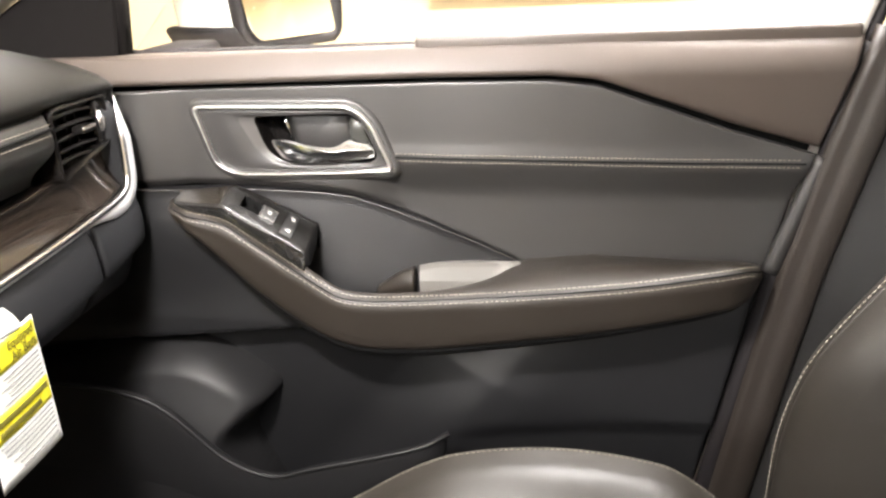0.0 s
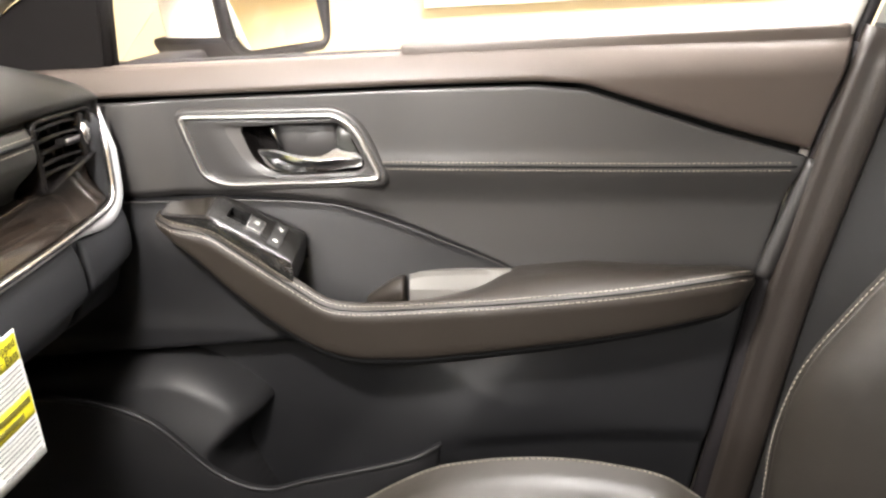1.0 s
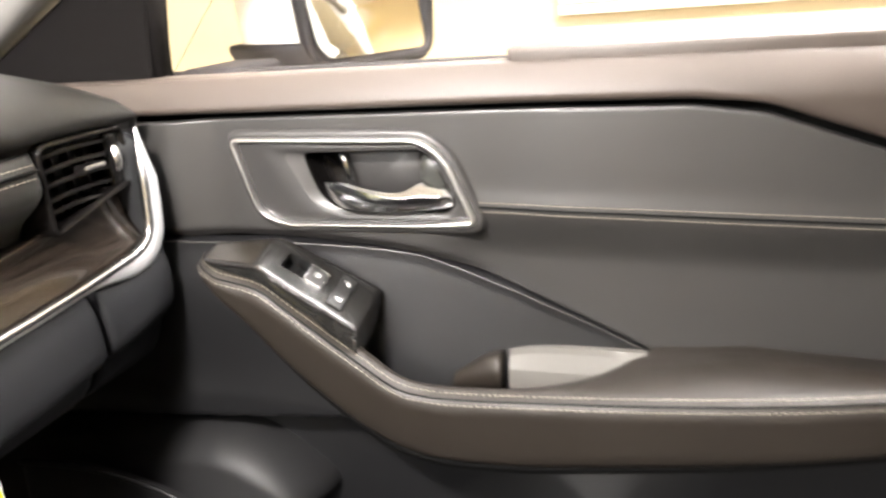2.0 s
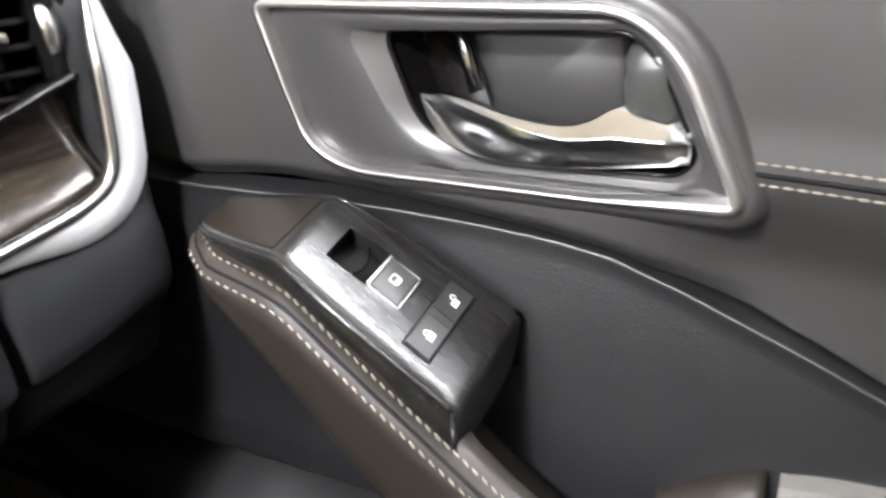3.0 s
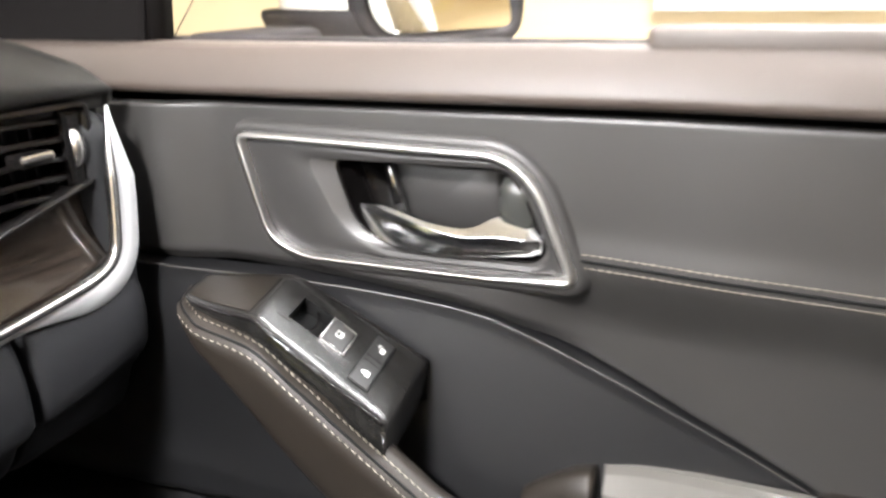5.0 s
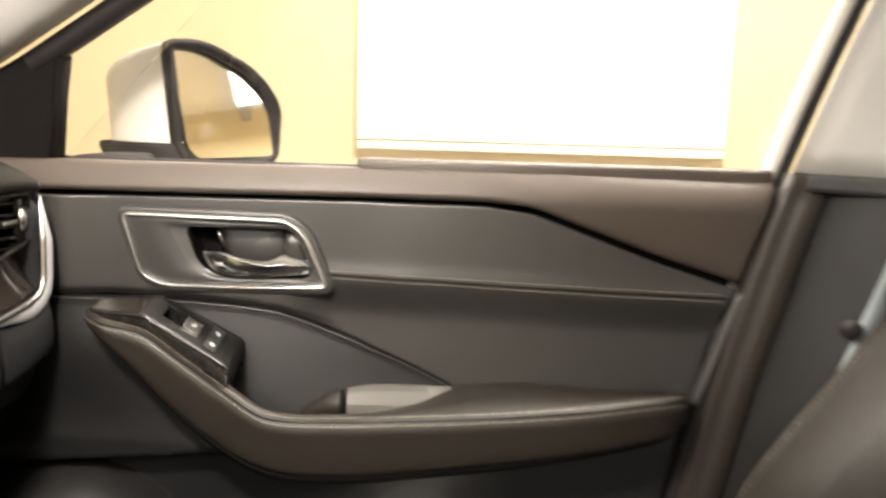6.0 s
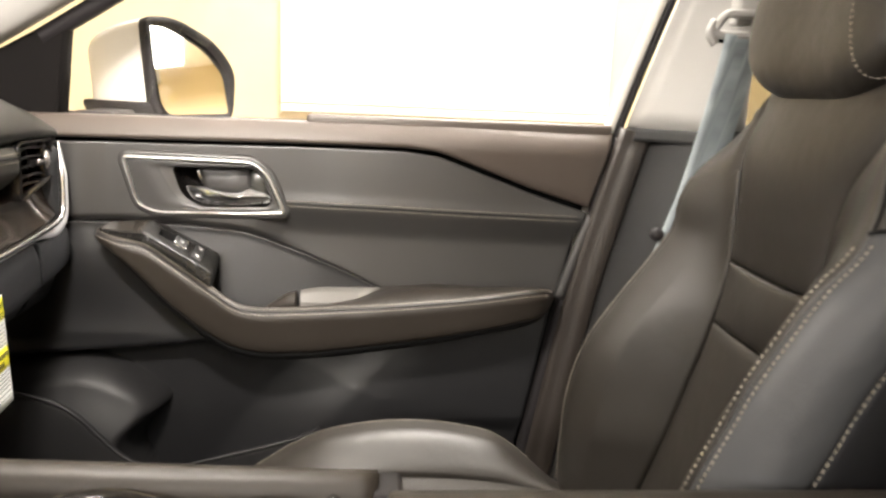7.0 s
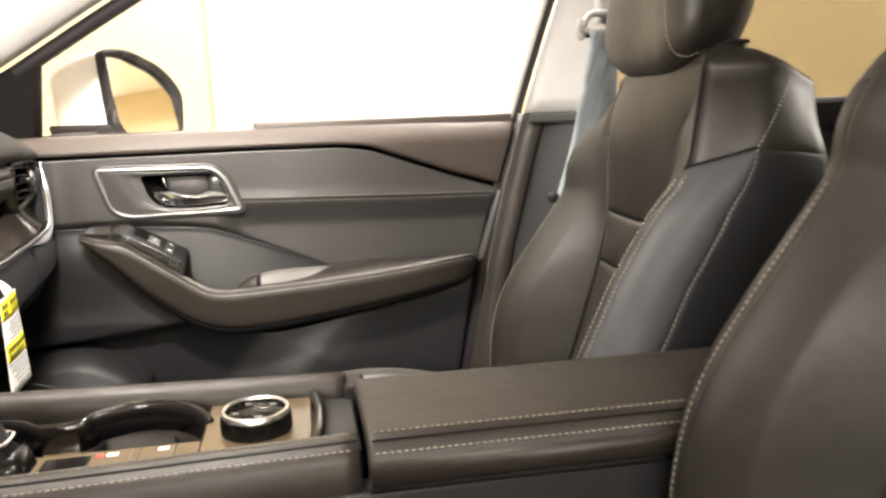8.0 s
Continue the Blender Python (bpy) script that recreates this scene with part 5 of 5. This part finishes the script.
RAIL = [(0.217, -0.020), (0.2155, -0.006), (0.211, -0.0005), (0.203, 0.0015), (0.196, 0.0005), (0.193, -0.0012), (0.188, -0.0022), (0.182, -0.005), (0.177, -0.012), (0.1745, -0.030), (0.175, -0.070), (0.210, -0.070)]
near_line = [(x, 0.195, rail_z(x)) for x in np.linspace(0.29, 0.6875, 30)]
near = sweep("near_rail", near_line, [(-(y - 0.195), z) for y, z in RAIL], M_ARM, con, "leather console rail with twin seams")
for y, dz in ((0.2035, 0.0018), (0.1835, -0.0040)):
    stitches([(x, y, rail_z(x) + dz) for x in np.linspace(0.30, 0.684, 40)], near, length=0.0042, gap=0.0016, r=0.00065)
sweep("rail_fold", [(x, 0.1935, rail_z(x) - 0.0010) for x in np.linspace(0.29, 0.687, 30)], circle(0.0013, 6), M_VOID, near, "dark fold between the seams")
far_line = [(x, 0.352, on(x, [(0.28, 0.843), (0.45, 0.838), (0.69, 0.829)])) for x in np.linspace(0.29, 0.687, 30)]
FARP = [(0.335, -0.045), (0.3355, -0.006), (0.340, 0.005), (0.349, 0.0095), (0.360, 0.007), (0.367, -0.003), (0.368, -0.05)]
sweep("far_rail", far_line, [(-(y - 0.352), z) for y, z in FARP], M_ARM, con, "padded leather console rail")


def disc(cx, cy, r, n=40):
    return np.array([(cx + r * math.cos(a), cy + r * math.sin(a)) for a in np.linspace(0, 2 * math.pi, n, endpoint=False)])


box("deck_front", (0.29, 0.212, 0.770), (0.556, 0.258, 0.8225), M_DECK, con, "brown satin console plate", bevel=0.002)
box("deck_rear", (0.556, 0.212, 0.770), (0.652, 0.337, 0.8225), M_DECK, con, "brown satin console plate", bevel=0.002)
box("deck_tray", (0.652, 0.212, 0.770), (0.692, 0.337, 0.818), M_LOWER, con, "grey tray before the lid", bevel=0.002)
box("deck_bridge", (0.408, 0.258, 0.740), (0.444, 0.322, 0.802), M_DECK, con, "brown bridge between the cup holders", bevel=0.003)
box("cup_floor", (0.29, 0.256, 0.730), (0.556, 0.337, 0.742), M_VOID, con, bevel=0)
sweep("tray_edge", smooth_line([(0.650, 0.213, 0.8240), (0.657, 0.24, 0.8270), (0.659, 0.29, 0.8280), (0.655, 0.334, 0.8260)], 20), [(-0.004, -0.008), (0.004, -0.008), (0.005, 0.002), (0.0, 0.005), (-0.005, 0.002)], M_PIANO, con, "gloss black tray edge")
for cx in (0.360, 0.492):
    hole = [np.c_[disc(cx, 0.297, r), np.full(40, z)] for r, z in ((0.0405, 0.801), (0.0405, 0.780), (0.038, 0.745))]
    rings("cup_holder", hole, M_LOWER, con, "dark grey round cup holder", cap_last=True)
cups_rim = np.array((0, -0.009, 0)) + smooth_line([(0.292, 0.322, 0.8250), (0.325, 0.3335, 0.8270), (0.362, 0.338, 0.8290), (0.393, 0.331, 0.8280), (0.408, 0.322, 0.8260), (0.442, 0.322, 0.8270), (0.456, 0.331, 0.8310), (0.492, 0.339, 0.8340), (0.525, 0.334, 0.8330), (0.548, 0.320, 0.8290), (0.560, 0.303, 0.8240)], 70)
sweep("wavy_rim", cups_rim, [(-0.003, -0.026), (0.003, -0.026), (0.0035, -0.004), (0.002, 0.002), (-0.001, 0.0035), (-0.004, 0.001)], M_PIANO, con, "wavy gloss black rim")
sweep("cavity_wall", cups_rim, [(-0.002, -0.095), (0.0015, -0.095), (0.0015, -0.022), (-0.002, -0.022)], M_SILL, con, "dark brown wall of the cup hollow")
dial = rings("drive_dial", [np.c_[disc(0.603, 0.270, r), np.full(40, z)] for r, z in ((0.031, 0.8145), (0.031, 0.8260), (0.0295, 0.8360), (0.0290, 0.8400))], M_GLOSS, con, "ribbed black drive mode dial", cap_last=True)
rings("dial_ring", [np.c_[disc(0.603, 0.270, r), np.full(40, z)] for r, z in ((0.0300, 0.8380), (0.0296, 0.8425), (0.0270, 0.8430), (0.0262, 0.8405))], M_CHROME, dial, "bright dial ring")
for k in range(44):
    a = 2 * math.pi * k / 44
    c = Vector((0.603 + 0.0308 * math.cos(a), 0.270 + 0.0308 * math.sin(a), 0.8260))
    box("rib", (c.x - 0.0006, c.y - 0.0005, 0.8160), (c.x + 0.0005, c.y + 0.0005, 0.8350), M_GLOSS, dial, bevel=0, turn=Matrix.Rotation(a, 4, "Z"))
for a, r in ((0.6, 0.018), (2.0, 0.017), (3.4, 0.018), (4.9, 0.017)):
    box("dial_mark", (0.603 + r * math.cos(a) - 0.0028, 0.270 + r * math.sin(a) - 0.0014, 0.8402), (0.603 + r * math.cos(a) + 0.0028, 0.270 + r * math.sin(a) + 0.0014, 0.8407), M_LIGHT, dial, "small pale mark", bevel=0)
box("brake_switch_well", (0.432, 0.215, 0.8195), (0.470, 0.250, 0.8232), M_PIANO, con, "dark switch hollow", bevel=0.001)
brake = box("brake_switch", (0.468, 0.222, 0.8155), (0.503, 0.253, 0.8238), M_DECK, con, "brown parking brake switch", bevel=0.002)
box("red_mark", (0.474, 0.241, 0.8236), (0.479, 0.247, 0.8242), M_RED, brake, "small red mark", bevel=0)
box("white_mark", (0.482, 0.241, 0.8236), (0.491, 0.247, 0.8242), M_WHITE, brake, "small white mark", bevel=0)
hold = box("hold_switch", (0.507, 0.222, 0.8185), (0.537, 0.253, 0.8245), M_DECK, con, "brown hold switch", bevel=0.002)
box("white_mark", (0.523, 0.241, 0.8243), (0.532, 0.247, 0.8249), M_WHITE, hold, "small white mark", bevel=0)
# added block that hides the bright cushion behind the rail's end
box("gap_filler", (0.684, 0.330, 0.760), (0.706, 0.366, 0.832), M_BLACK, con, "black block added to close the gap beside the lid", bevel=0.004)
# selector
sel = thing("gear_selector", "short black gear selector with bright trim", "gear selector", (0.395, 0.235, 0.8220))
sel_line = rounded([(0.357, 0.220), (0.425, 0.220), (0.425, 0.256), (0.357, 0.256)], 0.012, 40)
rings("foot", [np.c_[inset(sel_line, d), np.full(40, z)] for d, z in ((-0.002, 0.8210), (0, 0.8280), (0.004, 0.8380))], M_GLOSS, sel, cap_last=True)
rings("grip", [np.c_[inset(sel_line, d) - np.array((k, 0)), np.full(40, z)] for d, k, z in ((0.006, 0.004, 0.8360), (0.004, 0.018, 0.8610), (0.004, 0.026, 0.8840), (0.010, 0.030, 0.8920))], M_BLACK, sel, "black grip", cap_last=True)
sweep("trim", [(x - 0.010, y, 0.8490) for x, y in inset(sel_line, 0.003)], circle(0.0022, 6), M_CHROME, sel, "bright trim", closed=True)


# ---- dashboard ----
dash = thing("dashboard", "dark padded dashboard with air vent and wood-look band", "dashboard", (0.1, 0.4, 0.8))
Y0, Y1 = -0.40, 0.918


def end_round(y):
    """How far the dashboard's end bends away from the cabin near the door."""
    return ease((y - 0.86) / 0.06)


def dash_top(u, v):
    y = Y0 + (Y1 - Y0) * u
    e = end_round(y)
    lift = on(y, [(-0.4, 1.112), (0.70, 1.110), (0.80, 1.100), (0.86, 1.083), (0.895, 1.070), (0.909, 1.061), (0.918, 1.049)])
    rise = lift - 1.040
    line = [(-0.30, 1.040 + 0.75 * rise), (0.05, 1.040 + 0.94 * rise), (0.15, lift), (0.205, 1.040 + 0.97 * rise), (0.238, 1.040 + 0.78 * rise), (0.254, 1.040 + 0.42 * rise), (0.256, 1.040 + 0.12 * rise), (0.250, 1.036)]
    x, z = along(smooth_line(line, 60), v)
    return (x, y, z)


soft("top_pad", dash_top, (0.4, 0, 1), M_DASH, dash, "soft dark grey top pad", nu=60, nv=36, ru=0.012, rv=0.03, sink=0.006, back=0.01)


def dash_face(u, v):
    y = Y0 + (0.795 - Y0) * u
    z = 1.036 - 0.074 * v
    return (0.250 + 0.006 * math.sin(math.pi * min(1.0, v * 1.3)) - 0.030 * ease((v - 0.40) / 0.60), y, z)


face = soft("face_pad", dash_face, (1, 0, 0), M_DASH, dash, "stitched dashboard face", nu=50, nv=16, ru=0.01, rv=0.08, sink=0.006, back=0.02)
for z in (1.0270, 1.0165):
    stitches([(0.2575, y, z) for y in np.linspace(0.55, 0.79, 30)], face, length=0.0042, gap=0.0012, r=0.0005)
sweep("seam", [(0.2565, y, 1.0218) for y in np.linspace(-0.38, 0.79, 30)], circle(0.0016, 6), M_VOID, face)
# air vent at the door end: a dark hollow, a gloss frame, slats, tab and thumb wheel
vent = box("vent_frame", (0.190, 0.795, 0.960), (0.216, 0.894, 1.042), M_VOID, dash, "dark air vent hollow", bevel=0.003)
mouth = rounded([(0.7965, 1.0385), (0.8935, 1.0375), (0.8940, 0.9875), (0.7965, 0.9645)], [0.012, 0.006, 0.006, 0.008], 80)
rings("vent_surround", [np.stack([np.full(80, x), *inset(mouth, d).T], 1) for x, d in ((0.215, -0.001), (0.250, -0.001), (0.2535, 0.0008), (0.2525, 0.0028), (0.216, 0.0045))], M_GLOSS, vent, "gloss black vent frame")
for z, y1 in ((1.0275, 0.874), (1.0160, 0.874), (1.0045, 0.874), (0.9930, 0.874), (0.9830, 0.862)):
    line = [(0.2475, y, z + 0.0018 * math.sin(math.pi * (y - 0.80) / (y1 - 0.80))) for y in np.linspace(0.800, y1, 14)]
    sweep("vent_slat", line, [(-0.016, -0.0022), (0.0, -0.0016), (0.0012, 0.0), (0.0, 0.0016), (-0.016, 0.0006)], M_GLOSS, vent, "gloss black vent slat", up=(0, 0, 1))
for y in (0.812, 0.830, 0.848, 0.866):
    box("vent_vane", (0.222, y - 0.001, 0.974), (0.232, y + 0.001, 1.035), M_BLACK, vent, bevel=0)
box("vent_tab", (0.246, 0.834, 1.0065), (0.259, 0.858, 1.0145), M_GLOSS, vent, "sliding tab of the vent", bevel=0.002)
box("tab_trim", (0.2575, 0.8345, 1.0100), (0.2600, 0.8575, 1.0140), M_CHROME, vent, "bright tab trim", bevel=0.001)
box("vent_cheek", (0.222, 0.8755, 0.984), (0.249, 0.8915, 1.034), M_GLOSS, vent, "gloss black vent end", bevel=0.004)
wheel_loops = [np.array([(0.246 + 0.008 * math.cos(a), y, 1.010 + 0.013 * math.sin(a)) for a in np.linspace(0, 2 * math.pi, 20, endpoint=False)]) for y in (0.8800, 0.8865)]
rings("vent_wheel", wheel_loops, M_CHROME, vent, "small ribbed thumb wheel", cap_first=True, cap_last=True)


# wood-look band and bright strip that turns up at the door
def wood(u, v):
    y = Y0 + (0.889 - Y0) * u
    top = on(y, [(-0.4, 0.962), (0.74, 0.962), (0.80, 0.970), (0.889, 0.984)])
    low = on(y, [(-0.4, 0.905), (0.683, 0.916), (0.768, 0.921), (0.860, 0.929), (0.889, 0.938)])
    z = top + (low - top) * v
    return (0.240 + 0.017 * v ** 2.2, y, z)


soft("wood_band", wood, (1, 0, 0.2), M_WOOD, dash, "glossy dark wood-look band", nu=60, nv=20, ru=0.006, rv=0.06, sink=0.002, back=0.02)
strip = smooth_line([(0.258, -0.38, 0.898), (0.259, 0.3, 0.906), (0.260, 0.60, 0.911), (0.261, 0.683, 0.914), (0.262, 0.768, 0.919), (0.263, 0.835, 0.925), (0.264, 0.868, 0.930), (0.265, 0.884, 0.941), (0.264, 0.890, 0.965), (0.262, 0.895, 1.0), (0.258, 0.902, 1.034)], 420)
taper = np.clip((1.040 - strip[:, 2]) / 0.05, 0.15, 1.0)
sweep("bright_strip", strip, [(-0.0035, -0.002), (0.0, -0.0030), (0.0015, 0.0), (0.0015, 0.004), (-0.0015, 0.0045), (-0.0035, 0.003)], M_CHROME, dash, "satin chrome strip", up=(1, 0, 0), scale=taper)
sweep("silver_band", strip, [(0.0015, -0.004), (0.0195, -0.009), (0.0215, -0.0085), (0.0217, -0.004), (0.0208, -0.0008), (0.0190, 0.0010), (0.0015, 0.0030)], M_BAND, dash, "satin grey band beside the chrome strip", up=(1, 0, 0), scale=taper * np.array([0.30 + 0.70 * ease((p[1] - 0.80) / 0.08) for p in strip]))
end_cap = rounded([(0.02, 1.045), (0.20, 1.045), (0.262, 1.030), (0.266, 0.930), (0.262, 0.86), (0.20, 0.80), (0.02, 0.78)], 0.015, 80)
rings("end_cheek", [np.stack([l[:, 0], np.full(80, y), l[:, 1]], 1) for l, y in ((inset(end_cap, 0.012), 0.888), (inset(end_cap, 0.003), 0.897), (inset(end_cap, 0.005), 0.905), (inset(end_cap, 0.012), 0.911))], M_GLOVE, dash, "dark dashboard end", cap_first=True, cap_last=True)


def glovebox(u, v):
    y = Y0 + (0.905 - Y0) * u
    e = ease((y - 0.70) / 0.20)
    top = on(y, [(-0.4, 0.895), (0.683, 0.907), (0.85, 0.919), (0.905, 0.930)])
    line = [(0.258, top), (0.266, top - 0.025), (0.268 - 0.004 * e, top - 0.06), (0.258 - 0.01 * e, 0.842 + 0.012 * e), (0.225, 0.812), (0.16, 0.792), (0.02, 0.77)]
    x, z = along(smooth_line(line, 60), v)
    return (x, y, z)


box("lower_core", (-0.29, -0.38, 0.80), (0.20, 0.895, 1.02), M_VOID, dash, bevel=0)
soft("glovebox", lambda u, v: glovebox(u * 0.925, v), (1, 0, 0), M_GLOVE, dash, "dark grey glovebox and lower dashboard", nu=50, nv=34, ru=0.01, rv=0.03, sink=0.004, back=0.02)
soft("lower_end", lambda u, v: glovebox(0.930 + 0.070 * u, v), (1, 0, 0), M_GLOVE, dash, "dark grey end piece beside the glovebox", nu=16, nv=34, ru=0.08, rv=0.03, sink=0.004, back=0.02)
sail = thing("mirror_sail", "black triangular panel behind the windscreen pillar", "panel", (0.16, 0.985, 1.07))
sail_line = rounded([(-0.02, 1.060), (0.232, 1.060), (0.252, 1.190), (0.238, 1.196), (0.02, 1.075)], [0.01, 0.004, 0.006, 0.006, 0.01], 60)
plate("sail_panel", sail_line, 0.968, 1.000, M_SAIL, sail, "black grained sail panel", bevel=0.003)
sweep("sail_post", [(0.232, 0.985, 1.055), (0.250, 0.978, 1.195)], [(-0.006, -0.010), (0.006, -0.010), (0.006, 0.010), (-0.006, 0.010)], M_SAIL, sail, "black window guide post", up=(0, 1, 0))


# ---- wing mirror outside the glass ----
wing = thing("wing_mirror", "white and black wing mirror outside the window", "wing mirror", (0.33, 1.12, 1.08))
GU, GN = Vector((0.668, 0.744, 0.0)).normalized(), Vector((0.744, -0.668, 0.0)).normalized()
GC = Vector((0.3725, 1.1715, 1.136))


def on_mirror(a, b, d=0.0):
    return GC + GU * a + Vector((0, 0, 1)) * b + GN * d


head_line = rounded([(-0.086, 0.078), (-0.030, 0.082), (0.050, 0.048), (0.088, 0.002), (0.082, -0.080), (-0.055, -0.082), (-0.074, -0.060)], [0.014, 0.03, 0.03, 0.02, 0.02, 0.02, 0.02], 90)


def mirror_loop(line, d, lift=0.0):
    return np.array([on_mirror(a, b + lift, d) for a, b in line])


rings("mirror_edge", [mirror_loop(inset(head_line, 0.0), -0.012), mirror_loop(inset(head_line, -0.002), 0.004), mirror_loop(inset(head_line, 0.002), 0.010), mirror_loop(inset(head_line, 0.010), 0.006), mirror_loop(inset(head_line, 0.012), -0.004)], M_BLACK, wing, "gloss black mirror edge")
tilted = [np.array([on_mirror(a, b, d - 0.14 * b - 0.07 * a) for a, b in inset(head_line, 0.0105)]) for d in (-0.006, 0.001)]
rings("mirror_glass", tilted, M_MIRROR, wing, "mirror glass", cap_first=True, cap_last=True, smooth=False)


def shell_loop(k):
    sq = math.sqrt(max(0.0, 1 - k ** 2.4))
    line = head_line * np.array((0.40 + 0.60 * sq, 0.45 + 0.55 * sq)) + np.array((-0.060 * k, -0.025 * k))
    return np.array([on_mirror(a, b, -0.012 - 0.115 * k) for a, b in line])


loops = [shell_loop(k) for k in np.linspace(0, 0.985, 22)]
upper = rings("mirror_shell", loops, M_BODY, wing, "white painted mirror shell", cap_last=True)
low_line = rounded([(-0.080, -0.052), (0.080, -0.052), (0.080, -0.084), (-0.060, -0.086)], 0.012, 60)
rings("mirror_foot", [np.array([on_mirror(a * s + sh, b, d) for a, b in low_line]) for d, s, sh in ((0.0, 1.0, 0), (-0.06, 1.0, -0.030), (-0.115, 0.85, -0.060), (-0.132, 0.55, -0.068))], M_BLACK, wing, "black lower mirror shell", cap_first=True, cap_last=True)
box("mirror_arm", (0.242, 1.00, 1.045), (0.305, 1.10, 1.072), M_BLACK, wing, "black mirror arm", bevel=0.008, segments=3)


# ---- warning tag on the glovebox ----
tag = thing("paper_tag", "white hanging paper tag with two yellow bands", "paper tag", (0.281, 0.64, 0.75))
TA, TB, TC = Vector((0.2760, 0.676, 0.882)), Vector((0.2830, 0.664, 0.764)), Vector((0.2850, 0.588, 0.885))


def on_tag(a, b, d=0.0):
    """a along the tag's breadth from its door-side edge, b down it, both 0 to 1."""
    side, down = TC - TA, TB - TA
    n = down.cross(side).normalized()
    if n.x < 0:
        n = -n
    return TA + side * a + down * b + n * (d + 0.0030 * math.sin(2.2 * a + 1.1 * b))


def tag_piece(name, a0, a1, b0, b1, d, mat, parent, label="", n=6):
    us, vs = np.linspace(a0, a1, n), np.linspace(b0, b1, n)
    verts = [on_tag(a, b, d + t) for t in (0.0004, 0.0) for a in us for b in vs]
    faces = []
    for q in (0, n * n):
        faces += [(q + i * n + j, q + (i + 1) * n + j, q + (i + 1) * n + j + 1, q + i * n + j + 1) for i in range(n - 1) for j in range(n - 1)]
    rim = [i * n for i in range(n)] + [(n - 1) * n + j for j in range(1, n)] + [i * n + n - 1 for i in range(n - 2, -1, -1)] + list(range(n - 2, 0, -1))
    faces += [(rim[k], rim[(k + 1) % len(rim)], n * n + rim[(k + 1) % len(rim)], n * n + rim[k]) for k in range(len(rim))]
    return raw(name, verts, faces, mat, parent, label)


sheet = tag_piece("sheet", 0, 1, 0, 1, 0.0, M_PAPER, tag, "white paper sheet", n=14)
for b0, b1 in ((0.02, 0.22), (0.47, 0.66)):
    tag_piece("yellow_band", 0.02, 0.98, b0, b1, 0.0005, M_YELLOW, sheet, "yellow warning band")
    tag_piece("text_bar", 0.68 if b0 < 0.3 else 0.06, 0.94, b0 + 0.04, b0 + 0.085, 0.0010, M_INK_Y, sheet)
    tag_piece("text_bar", 0.70 if b0 < 0.3 else 0.22, 0.90, b0 + 0.115, b0 + 0.16, 0.0010, M_INK_Y, sheet)
rnd = random.Random(4)
for b in [0.26, 0.295, 0.33, 0.365, 0.40, 0.435, 0.69, 0.725, 0.76, 0.795, 0.83, 0.875, 0.92]:
    tag_piece("text_bar", 0.06, rnd.uniform(0.62, 0.95), b, b + 0.010, 0.0005, M_INK, sheet)


def words(text, a0, b0, size, parent):
    # printed letters, set from the door-side edge inwards
    curve = bpy.data.curves.new("printed_words", "FONT")
    curve.body, curve.size = text, 1.0
    curve.resolution_u = 3
    curve.offset = 0.018
    source = bpy.data.objects.new("printed_words", curve)
    mesh = source.to_mesh()
    pts = [v.co.copy() for v in mesh.vertices]
    faces = [tuple(f.vertices) for f in mesh.polygons]
    source.to_mesh_clear()
    bpy.data.objects.remove(source)
    bpy.data.curves.remove(curve)
    wide = max(p.x for p in pts)
    verts = [on_tag(a0 + (wide - p.x) * size * 1.35, b0 - p.y * size, 0.0016) for p in pts]
    return raw("printed_words", verts, faces, M_INK_Y, parent, "printed words", smooth=False)


words("Equipped", 0.07, 0.105, 0.095, sheet)
words("Air Bags", 0.06, 0.198, 0.100, sheet)
neck = [on_tag(0.50, -0.16 * t, 0.001) + Vector((-0.012 * t * t, 0, 0)) for t in np.linspace(0, 1, 14)]
sweep("tag_neck", neck, [(-0.021, -0.0003), (0.021, -0.0003), (0.021, 0.0003), (-0.021, 0.0003)], M_PAPER, tag, "white loop of the tag", up=(1, 0.1, 0))
